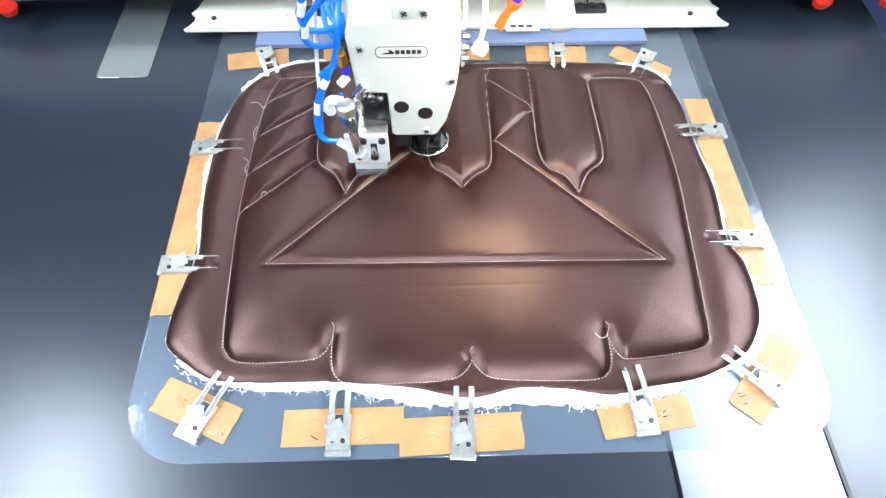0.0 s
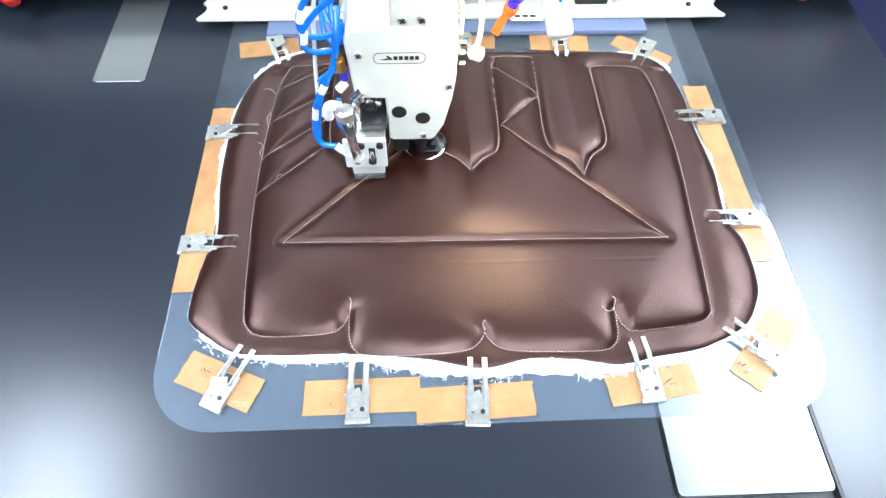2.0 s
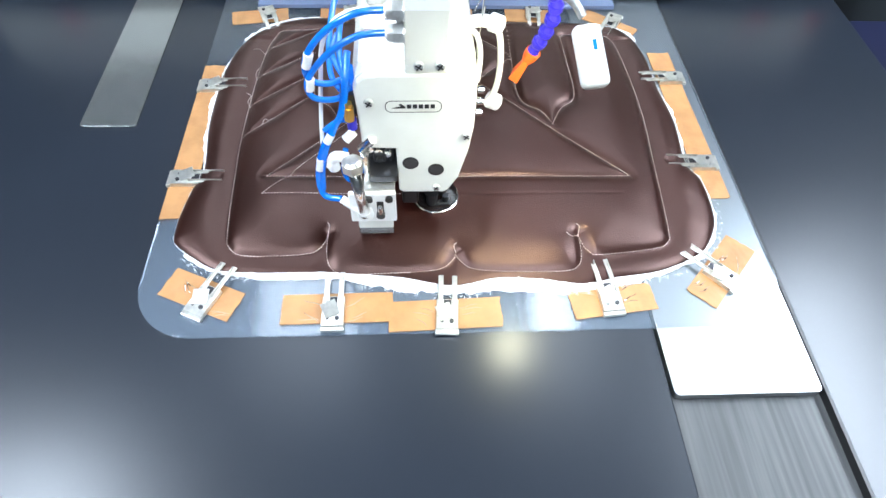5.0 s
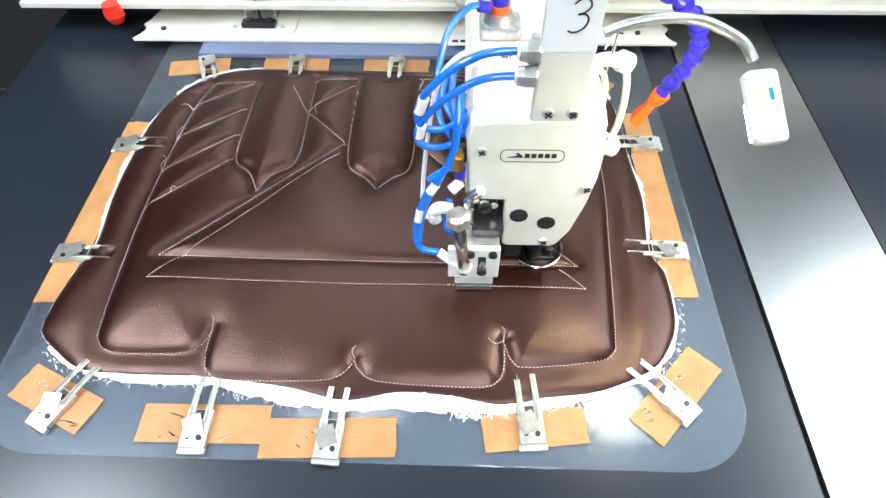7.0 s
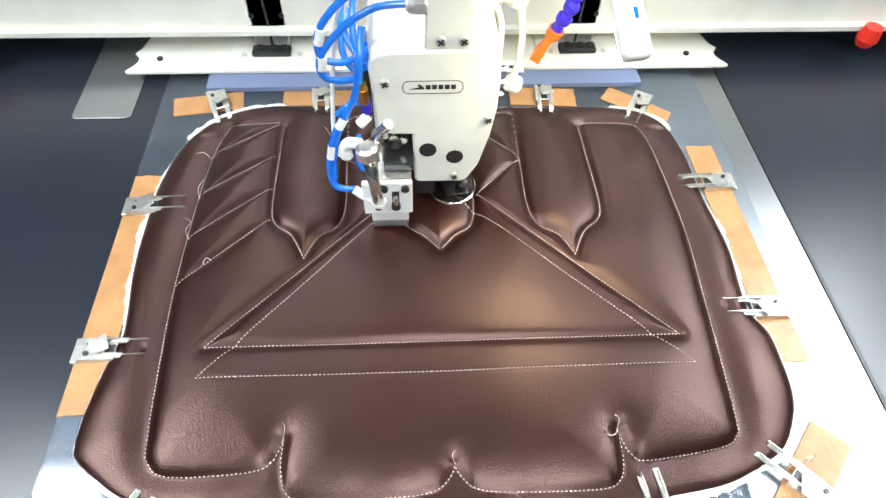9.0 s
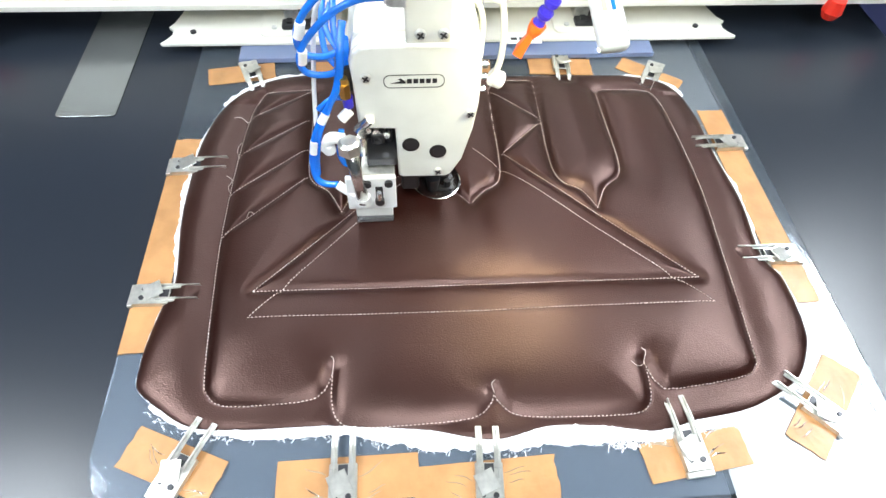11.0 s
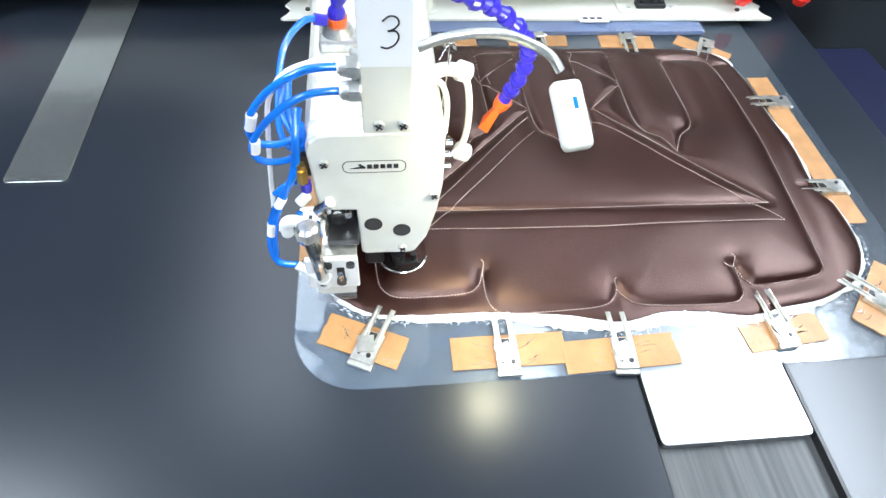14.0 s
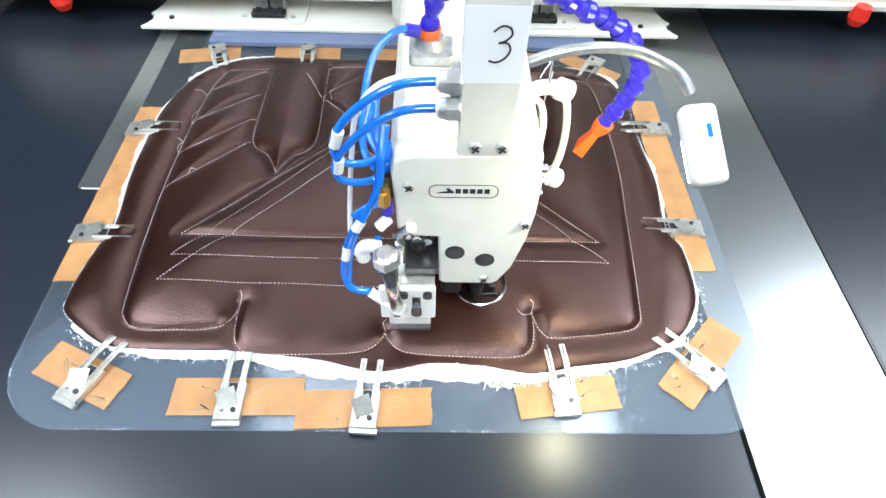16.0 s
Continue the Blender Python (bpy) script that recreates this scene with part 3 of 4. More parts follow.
CLAMPS = []
first = clamp()
for i, (x0, y0, x1, y1) in enumerate(((-0.2474, 0.4078, -0.2232, 0.3409), (-0.0786, 0.4242, -0.0722, 0.3528), (0.1077, 0.4261, 0.1062, 0.3419), (0.2926, 0.4194, 0.2874, 0.3449), (0.4607, 0.3860, 0.4225, 0.3216), (-0.3285, 0.1690, -0.2481, 0.1698), (-0.3311, -0.0488, -0.2505, -0.0498), (-0.2493, -0.2906, -0.2130, -0.2129), (-0.0650, -0.3141, -0.0650, -0.2359), (0.0852, -0.3218, 0.0898, -0.2413), (0.3133, -0.2996, 0.3075, -0.2219), (0.4951, -0.2603, 0.4358, -0.1943), (0.5434, 0.1896, 0.4674, 0.1878), (0.5390, -0.0249, 0.4551, -0.0229))):
    turn = math.degrees(math.atan2(y1 - y0, x1 - x0)) - 90
    place = (x0, y0, turn)
    CLAMPS.append((first if i == 0 else copy_thing(first, pose(0, 0, 0)), place))

rng = random.Random(5)
for thing, (x, y, turn) in CLAMPS[7:12]:
    for side in (-1, 1):
        for k in range(3):
            q = pose(x, y, 0, 0, 0, turn) @ Vector((side * rng.uniform(0.026, 0.036), rng.uniform(0.012, 0.042), 0))
            crease_strip(q.x, q.y, turn + side * rng.uniform(5, 40), rng.uniform(0.018, 0.030))

# ---- carriage and gantry ----
carriage = empty("carriage", "cream metal carriage bar holding the template", "carriage")
part("front_plate", slab(bmesh.new(), [(-0.392, 0.443), (0.618, 0.443), (0.622, 0.446), (0.612, 0.458), (0.606, 0.470), (0.607, 0.482), (0.616, 0.492), (0.606, 0.505), (0.592, 0.560), (-0.368, 0.560), (-0.382, 0.505), (-0.390, 0.492), (-0.381, 0.482), (-0.380, 0.470), (-0.386, 0.458), (-0.396, 0.446)], 0.016, 0.021, 0.001), CREAM, carriage, "cream sheet metal plate")
part("upright_plate", a_box(-0.30, 0.52, 0.555, 0.575, 0.016, 0.20, bevel=0.003), CREAM, carriage, "cream upright plate")
q = part("clamp_bar", a_box(-0.262, 0.462, 0.409, 0.447, 0.0050, 0.014, bevel=0.001), CLEARBLUE, carriage, "bluish clear acrylic bar")
for x in (-0.16, 0.36):
    part("foot_plate", slab(bmesh.new(), rounded(x - 0.07, x + 0.07, 0.458, 0.55, (0.012,) * 4), 0.021, 0.026, 0.001), CREAM, carriage, "cream foot plate")
    part("clip_block", a_box(x - 0.032, x + 0.032, 0.470, 0.492, 0.026, 0.036, bevel=0.003), BLACK, carriage, "black clip")
    for k in (-0.018, 0.004, 0.022):
        part("clip_tooth", a_box(x + k - 0.005, x + k + 0.005, 0.474, 0.486, 0.036, 0.041, bevel=0.001), BLACK, carriage)
    for k in (-0.046, 0.046):
        part("screw", a_rod((x + k, 0.478, 0.026), (x + k, 0.478, 0.0285), 0.0045, n=14), SATIN, carriage, "bright screw")
    post = part("post", a_box(x - 0.030, x + 0.030, 0.500, 0.540, 0.026, 0.19, bevel=0.003), SATIN, carriage, "grey metal post")
    part("groove", a_box(x - 0.003, x + 0.001, 0.4990, 0.5005, 0.030, 0.188), DARK, post)
    for k, z in ((-0.024, 0.085), (0.024, 0.085), (0.010, 0.055)):
        part("bolt", a_rod((x + k, 0.5005, z), (x + k, 0.4975, z), 0.0042, n=12), BLACK, post, "black bolt")
part("air_line", hose([(-0.128, 0.545, 0.062), (-0.05, 0.548, 0.060), (0.06, 0.548, 0.060), (0.13, 0.546, 0.066)], 0.0035, 10), BLUE, carriage, "thin blue air line", True)
for x in (-0.28, -0.03, 0.01, 0.14, 0.22, 0.47):
    part("screw", a_rod((x, 0.5545, 0.075), (x, 0.548, 0.075), 0.006, n=12), DARK, carriage, "dark screw")
for x in (-0.345, 0.555):
    part("screw", a_rod((x, 0.475, 0.021), (x, 0.475, 0.024), 0.005, n=12), DARK, carriage, "dark screw")
part("paper_label", a_box(0.20, 0.262, 0.43, 0.462, 0.0214, 0.0218), PAPER, carriage, "white paper label")
bm = bmesh.new()
for k in range(3):
    box(bm, 0.208 + 0.015 * k, 0.219 + 0.015 * k, 0.440, 0.4475, 0.0218, 0.0220)
part("label_print", bm, INK, carriage, "dark print")
beam = empty("gantry_beam", "long cream gantry beam across the table", "gantry beam")
part("front_face", a_box(-0.80, 1.06, 0.50, 0.60, 0.058, 0.20, bevel=0.004), CREAM, beam)
part("lower_lip", a_box(-0.80, 1.06, 0.485, 0.50, 0.056, 0.066, bevel=0.001), CREAM, beam)
for x in (-0.62, 0.885, 1.015):
    bm = bmesh.new()
    rod(bm, (x, 0.475, 0.050), (x, 0.475, 0.072), 0.019, 0.015, 10)
    rod(bm, (x, 0.475, 0.036), (x, 0.475, 0.050), 0.012, 0.019, 10)
    part("knob", bm, RED, beam, "red star knob")

# ---- sewing head ----
head = empty("sewing_machine", "cream industrial sewing machine head over the table", "sewing machine")
head.matrix_basis = pose(-0.0008, -0.0006, -0.0006, 0.04, 0, 0.31) @ Matrix.Scale(1.0252, 4)


def side_profile(outline, y0, y1, bevel=0.0):
    """A plate that stands upright: outline in x and z, counter-clockwise as seen from the front."""
    bm = bmesh.new()
    vs = [bm.verts.new((x, y0, z)) for x, z in outline]
    f = bm.faces.new(vs)
    r = bmesh.ops.extrude_face_region(bm, geom=[f])
    for v in r["geom"]:
        if isinstance(v, bmesh.types.BMVert):
            v.co.y = y1
    if bevel:
        es = [e for e in bm.edges if all(abs(v.co.y - y0) < 1e-6 for v in e.verts)]
        bmesh.ops.bevel(bm, geom=es, offset=bevel, segments=3, affect="EDGES", profile=0.5)
    bmesh.ops.recalc_face_normals(bm, faces=bm.faces)
    return bm


FACE = [(0.043, 0.155), (0.083, 0.153), (0.085, 0.075), (0.090, 0.071), (0.145, 0.070), (0.151, 0.074), (0.164, 0.100), (0.1745, 0.150), (0.1785, 0.188), (0.1785, 0.230), (0.175, 0.247), (0.166, 0.259), (0.151, 0.2655),
        (0.066, 0.2655), (0.051, 0.263), (0.043, 0.256), (0.0385, 0.243)]
part("face_plate", side_profile(FACE, -0.050, -0.0425, 0.003), GREYCREAM, head, "pale grey face plate")
part("front_casting", side_profile([(0.11 + (x - 0.11) * 1.012, 0.17 + (z - 0.17) * 1.012) for x, z in FACE], -0.0423, -0.0272, 0.001), CREAM, head, "cream front casting")
body = [(0.040, 0.115), (0.050, 0.085), (0.160, 0.085), (0.176, 0.16), (0.181, 0.19), (0.181, 0.243), (0.175, 0.262), (0.161, 0.2705), (0.060, 0.2705), (0.045, 0.266), (0.037, 0.250)]
part("housing", side_profile(body, -0.027, 0.30, 0.002), CREAM, head, "cream cast housing")
part("arm", a_box(0.02, 0.20, 0.30, 1.6, 0.16, 0.36, bevel=0.02), CREAM, head, "cream machine arm")
part("column", a_box(0.0, 0.22, 1.6, 1.85, 0.0, 0.36, bevel=0.02), CREAM, head)
part("bracket", a_box(0.0970, 0.1430, -0.0615, -0.0515, 0.2760, 0.62, bevel=0.002), CREAM, head, "cream upright bracket")
part("note", a_box(0.0974, 0.1426, -0.0622, -0.0617, 0.351, 0.412), PAPER, head, "white paper note with a handwritten 3")


def disc(bm, x, z, r, y0, y1, n=20, r1=None):
    """A round boss whose axis runs along y."""
    rod(bm, (x, y1, z), (x, y0, z), r, r if r1 is None else r1, n)
    return bm


def screw(x, y, z, r=0.0058):
    ob = part("screw", disc(bmesh.new(), x, z, r, y - 0.0035, y, 18, r * 0.8), SATIN, head, "bright screw head", False)
    bm = bmesh.new()
    box(bm, -r * 0.7, r * 0.7, -0.0006, 0.0002, -0.0009, 0.0009, 0, 1, pose(x, y - 0.0036, z, 0, 35, 0))
    box(bm, -r * 0.7, r * 0.7, -0.0006, 0.0002, -0.0009, 0.0009, 0, 1, pose(x, y - 0.0038, z, 0, 125, 0))
    part("cross_slot", bm, DARK, ob)


for x, z in ((0.0545, 0.2285), (0.1695, 0.1760), (0.1345, 0.0825)):
    screw(x, -0.0505, z)
for x in (0.1118, 0.1343):
    screw(x, -0.0620, 0.2875)
for x, z in ((0.1010, 0.1285), (0.1338, 0.1160)):
    bm = disc(bmesh.new(), x, z, 0.0105, -0.0512, -0.045, 24)
    ring = part("plug", bm, BLACK, head, "black round hole plug")
    part("plug_face", disc(bmesh.new(), x + 0.001, z, 0.0075, -0.0516, -0.050, 20), DARK, ring)
# name plate with plain shapes
bm = bmesh.new()
o = rounded(0.0730, 0.1385, 0.2135, 0.2310, (0.0075,) * 4, 8)
i = rounded(0.0740, 0.1375, 0.2145, 0.2300, (0.0066,) * 4, 8)
for y in (-0.0508,):
    a = [bm.verts.new((x, y, z)) for x, z in o]
    b = [bm.verts.new((x, y, z)) for x, z in i]
    for k in range(len(a)):
        bm.faces.new((a[k], a[(k + 1) % len(a)], b[(k + 1) % len(a)], b[k]))
bmesh.ops.solidify(bm, geom=bm.faces[:], thickness=0.0005)
badge = part("badge", bm, INK, head, "black outlined maker's badge")
part("mark", side_profile([(0.0805, 0.2195), (0.0965, 0.2195), (0.0965, 0.2215), (0.0915, 0.2258), (0.0890, 0.2248), (0.0920, 0.2222)], -0.0507, -0.0495), INK, badge)
for k in range(5):
    part("letter_block", a_box(0.0982 + 0.0068 * k, 0.1032 + 0.0068 * k, -0.0507, -0.0495, 0.2192, 0.2248, bevel=0.0002), INK, badge)

# needle gear in the notch of the face plate
# solid black block: the shade inside the notch as colour
bm = bmesh.new()
box(bm, 0.046, 0.084, -0.028, 0.01, 0.08, 0.158)
part("notch_shade", bm, BLACK, head, "black block for the shade inside the notch")
part("needle_bar", a_rod((0.062, -0.038, 0.06), (0.062, -0.038, 0.165), 0.0045, n=16), CHROME, head, "steel needle bar")
part("presser_bar", a_rod((0.075, -0.036, 0.07), (0.075, -0.036, 0.165), 0.004, n=16), DARK, head, "dark steel bar")
bm = bmesh.new()
box(bm, 0.054, 0.070, -0.048, -0.030, 0.128, 0.142, 0.002)
rod(bm, (0.062, -0.052, 0.135), (0.062, -0.048, 0.135), 0.004, n=12)
part("bar_clamp", bm, DARK, head, "dark steel clamp")
part("gauge_block", a_box(0.048, 0.084, -0.066, -0.030, 0.110, 0.122, bevel=0.0015), DARK, head, "steel block")
bm = bmesh.new()
rod(bm, (0.040, -0.045, 0.15), (0.056, -0.055, 0.175), 0.006, n=14)
rod(bm, (0.044, -0.055, 0.120), (0.044, -0.055, 0.150), 0.0055, n=14)
part("guide_cylinder", bm, CHROME, head, "small steel cylinder")
bm = bmesh.new()
for k in range(3):
    disc(bm, 0.050 + 0.011 * k, 0.148 - 0.004 * k, 0.005, -0.046, -0.034, 12)
part("lever_pin", bm, CHROME, head, "steel lever pins")

# presser foot bracket at the front
part("foot_plate", a_box(0.0208, 0.0812, -0.0850, -0.0780, 0.0525, 0.1085, bevel=0.0015), WHITE, head, "white foot mounting plate")
part("foot_back", a_box(0.040, 0.080, -0.0778, -0.030, 0.096, 0.108, bevel=0.001), NICKEL, head, "steel foot arm")
part("foot_block", a_box(0.0290, 0.0760, -0.0830, -0.066, 0.0350, 0.0523, bevel=0.0015), GREYCREAM, head, "pale foot block")
part("clear_foot", a_box(0.0290, 0.0760, -0.0870, -0.064, 0.0280, 0.0348, bevel=0.001), FILM, head, "clear plastic foot")
for x in (0.0468, 0.0725):
    b = part("bolt", disc(bmesh.new(), x, 0.1005, 0.0050, -0.0890, -0.0851, 16), DARK, head, "dark socket bolt")
    part("socket", disc(bmesh.new(), x, 0.1005, 0.0026, -0.0894, -0.0885, 6), BLACK, b)
part("slot", a_box(0.0560, 0.0650, -0.0862, -0.0845, 0.062, 0.094, bevel=0.0005), BLACK, head, "dark slot")
part("set_bolt", disc(bmesh.new(), 0.0605, 0.0715, 0.0058, -0.092, -0.0863, 18), DARK, head, "dark adjusting bolt")
part("stud", a_rod((0.0605, -0.088, 0.070), (0.0605, -0.093, 0.092), 0.0030, n=12), CHROME, head, "steel stud")
part("air_cylinder", a_rod((0.0405, -0.0895, 0.073), (0.0320, -0.0840, 0.158), 0.0078, n=24), CHROME, head, "polished steel rod", True)
bm = bmesh.new()
rod(bm, (0.0320, -0.0840, 0.154), (0.0314, -0.0836, 0.167), 0.0135, 0.0135, 6)
rod(bm, (0.0314, -0.0836, 0.167), (0.0312, -0.0835, 0.170), 0.0125, 0.0085, 18)
part("cylinder_cap", bm, NICKEL, head, "hexagonal steel cap")
part("cylinder_collar", a_rod((0.0410, -0.0862, 0.069), (0.0402, -0.0885, 0.082), 0.0105, 0.0090, n=20), WHITE, head, "white collar")

# round clear thread shield and foot under the face plate
bm = bmesh.new()
rod(bm, (0.136, -0.016, 0.0225), (0.136, -0.016, 0.0240), 0.030, 0.030, 36)
rod(bm, (0.136, -0.016, 0.0245), (0.136, -0.016, 0.032), 0.032, 0.031, 36, False)
part("foot_disc", bm, SMOKED, head, "clear round foot shield")
bm = bmesh.new()
n = 48
for k in range(n):
    a = 2 * math.pi * k / n
    rod(bm, (0.136 + 0.0325 * math.cos(a), -0.016 + 0.0325 * math.sin(a), 0.0235), (0.136 + 0.0325 * math.cos(a + 0.14), -0.016 + 0.0325 * math.sin(a + 0.14), 0.0235), 0.0016, n=6)
part("foot_ring", bm, CHROME, head, "bright wire ring")
bm = bmesh.new()
box(bm, 0.092, 0.152, -0.032, 0.05, 0.048, 0.088, 0.003)
box(bm, 0.088, 0.112, -0.040, 0.01, 0.034, 0.070, 0.004)
rod(bm, (0.125, -0.015, 0.026), (0.125, -0.015, 0.06), 0.005, n=12)
rod(bm, (0.145, -0.012, 0.027), (0.145, -0.012, 0.06), 0.008, 0.012, n=14)
part("foot_gear", bm, BLACK, head, "black presser foot gear")
bm = bmesh.new()
rod(bm, (0.130, -0.034, 0.030), (0.130, -0.034, 0.052), 0.0075, 0.0095, n=18)
rod(bm, (0.150, -0.030, 0.028), (0.150, -0.030, 0.040), 0.0045, n=14)
box(bm, 0.128, 0.156, -0.036, -0.028, 0.025, 0.029, 0.001)
part("foot_shank", bm, DARK, head, "dark steel foot shank")

# bracket fittings, note, lamp, hoses
bm = bmesh.new()
for path in ([(0.1075, 0.4345), (0.116, 0.4415), (0.1245, 0.4395), (0.127, 0.431), (0.121, 0.4235), (0.1135, 0.4205)], [(0.1135, 0.4205), (0.123, 0.4205), (0.127, 0.412), (0.1225, 0.4015), (0.113, 0.3955), (0.1045, 0.3975)]):
    pts = smooth_path([(0.1240 + (x - 0.1165) * 0.66, -0.0627, 0.3835 + (z - 0.4185) * 0.62) for x, z in path], 8)
    for a, b in zip(pts, pts[1:]):
        rod(bm, a, b, 0.0008, n=6)
part("handwriting", bm, INK, head, "handwritten black 3")
for z in (0.3475, 0.3225):
    bm = bmesh.new()
    rod(bm, (0.0985, -0.056, z), (0.0965, -0.056, z), 0.0105, n=24)
    rod(bm, (0.0965, -0.056, z), (0.0865, -0.056, z), 0.0104, n=6)
    rod(bm, (0.0865, -0.056, z), (0.0805, -0.056, z), 0.0092, 0.0080, n=24)
    nut = part("nut", bm, SATIN, head, "bright hexagonal air fitting")
    part("collar", a_rod((0.0806, -0.056, z), (0.0785, -0.056, z), 0.0062, n=18), WHITE, nut, "white release collar")
part("valve_strip", a_box(0.090, 0.0968, -0.055, -0.045, 0.312, 0.359, bevel=0.002), SATIN, head)
TUBES = (
    ("air_tube", [(0.079, -0.056, 0.3475), (0.050, -0.058, 0.345), (0.018, -0.060, 0.326), (-0.005, -0.058, 0.294), (-0.006, -0.054, 0.264), (0.013, -0.045, 0.251), (0.034, -0.035, 0.253)], 0.0036, BLUE),
    ("air_tube", [(0.079, -0.056, 0.3225), (0.050, -0.058, 0.320), (0.018, -0.060, 0.300), (-0.007, -0.058, 0.266), (-0.005, -0.055, 0.240), (0.020, -0.045, 0.230), (0.036, -0.035, 0.243)], 0.0036, BLUE),
    ("air_tube", [(0.058, 0.088, 0.302), (0.040, 0.080, 0.306), (0.018, 0.062, 0.288), (0.008, 0.03, 0.252), (0.012, -0.015, 0.236), (0.030, -0.035, 0.225)], 0.0036, BLUE),
    ("air_tube", [(0.034, 0.03, 0.285), (0.026, 0.012, 0.288), (0.024, -0.015, 0.262), (0.030, -0.03, 0.244)], 0.0036, BLUE),
    ("air_tube", [(0.020, 0.02, 0.270), (0.014, 0.0, 0.255), (0.026, -0.025, 0.246), (0.033, -0.034, 0.238)], 0.0034, BLUE),
    ("air_tube", [(0.034, -0.02, 0.275), (0.030, -0.042, 0.255), (0.028, -0.047, 0.234), (0.022, -0.052, 0.212), (0.003, -0.056, 0.180), (-0.011, -0.058, 0.145), (-0.017, -0.062, 0.108), (-0.011, -0.068, 0.087), (0.010, -0.074, 0.088)], 0.0042, BLUE),
    ("air_tube", [(0.031, -0.03, 0.26), (0.024, -0.05, 0.222), (0.012, -0.056, 0.193), (-0.002, -0.058, 0.160), (-0.010, -0.06, 0.125), (-0.013, -0.064, 0.096)], 0.0036, BLUE),
    ("air_tube", [(0.022, -0.055, 0.160), (0.019, -0.06, 0.145), (0.017, -0.062, 0.128), (0.021, -0.062, 0.113), (0.029, -0.06, 0.106)], 0.0036, BLUE),
    ("air_tube", [(0.036, -0.045, 0.198), (0.016, -0.052, 0.202), (0.000, -0.055, 0.190)], 0.0032, BLUE),
    ("wire_sleeve", [(0.060, -0.01, 0.322), (0.030, -0.025, 0.320), (0.011, -0.03, 0.295), (0.002, -0.03, 0.248), (-0.007, -0.035, 0.172), (-0.008, -0.045, 0.128), (0.004, -0.052, 0.118)], 0.0026, WHITE))
for name, pts, r, mat in TUBES:
    part(name, hose(pts, r), mat, head, "glossy blue air tube" if mat is BLUE else "thin white wire sleeve", True)
for a, b in (((0.000, -0.059, 0.303), (-0.007, -0.057, 0.280)), ((-0.004, -0.058, 0.271), (-0.008, -0.056, 0.250)), ((0.009, -0.056, 0.188), (0.000, -0.058, 0.172)), ((-0.009, -0.058, 0.150), (-0.014, -0.060, 0.126))):
    a, b = Vector(a), Vector(b)
    c = (a + b) / 2
    part("tube_marker", a_rod(c + (a - c) * 0.75, c + (b - c) * 0.75, 0.0052, n=14), WHITE, head, "white tube marker")
for a, b, r in (((0.033, -0.033, 0.232), (0.033, -0.030, 0.262), 0.0065),):
    part("tube_trunk", a_rod(a, b, r, r, n=16), BLUE, head, "thick blue tube trunk")
bm = bmesh.new()
box(bm, 0.022, 0.040, -0.045, -0.02, 0.205, 0.235, 0.002)
part("valve_body", bm, BLACK, head, "black valve body")
bm = bmesh.new()
rod(bm, (0.031, -0.050, 0.203), (0.031, -0.050, 0.221), 0.0065, n=6)
rod(bm, (0.031, -0.050, 0.221), (0.031, -0.050, 0.228), 0.0045, n=14)
part("brass_fitting", bm, BRASS, head, "brass air fitting")
part("blue_collar", a_rod((0.033, -0.05, 0.190), (0.033, -0.05, 0.203), 0.006, n=14), NAVY, head, "blue collar")
for pts, r in (([(0.024, -0.058, 0.178), (0.034, -0.054, 0.187)], 0.006), ([(0.004, -0.062, 0.145), (0.010, -0.064, 0.156), (0.024, -0.062, 0.152)], 0.0068), ([(0.010, -0.074, 0.088), (0.021, -0.079, 0.082), (0.034, -0.084, 0.076)], 0.0056),
               ([(0.006, -0.062, 0.133), (0.005, -0.062, 0.146)], 0.0074)):
    part("elbow_fitting", hose(pts, r, 14, 5), WHITE, head, "white plastic elbow fitting", True)

# jointed coolant hose
bm = bmesh.new()
box(bm, 0.052, 0.096, 0.074, 0.112, 0.2705, 0.284, 0.003)
rod(bm, (0.0725, 0.094, 0.284), (0.0725, 0.094, 0.294), 0.0175, 0.014, n=24)
part("hose_base", bm, SATIN, head, "steel hose base")
part("hose_union", a_rod((0.0725, 0.094, 0.294), (0.0725, 0.094, 0.303), 0.0105, 0.0115, n=16), ORANGE, head, "orange hose union")
part("push_fitting", a_rod((0.062, 0.088, 0.301), (0.050, 0.085, 0.305), 0.0062, n=14), NAVY, head, "blue push-in fitting")
sticker = part("maker_label", a_box(0.050, 0.092, 0.028, 0.062, 0.2706, 0.2709), PAPER, head, "white sticker")
bm = bmesh.new()
box(bm, 0.074, 0.082, 0.044, 0.047, 0.2709, 0.2711)
box(bm, 0.076, 0.079, 0.048, 0.054, 0.2709, 0.2711)
box(bm, 0.083, 0.0845, 0.043, 0.053, 0.2709, 0.2711)
part("print", bm, INK, sticker, "dark print")
JOINTS = smooth_path([(0.0725, 0.094, 0.303), (0.080, 0.09, 0.336), (0.115, 0.07, 0.368), (0.152, 0.05, 0.372), (0.185, 0.044, 0.362), (0.207, 0.044, 0.350), (0.229, 0.045, 0.342), (0.250, 0.046, 0.326), (0.268, 0.048, 0.306), (0.276, 0.050, 0.283), (0.274, 0.053, 0.260), (0.268, 0.058, 0.235), (0.261, 0.064, 0.212)], 10)
run, spots = 0.0, [JOINTS[0]]
for a, b in zip(JOINTS, JOINTS[1:]):
    run += (b - a).length
    if run > 0.0185:
        spots.append(b)
        run = 0.0
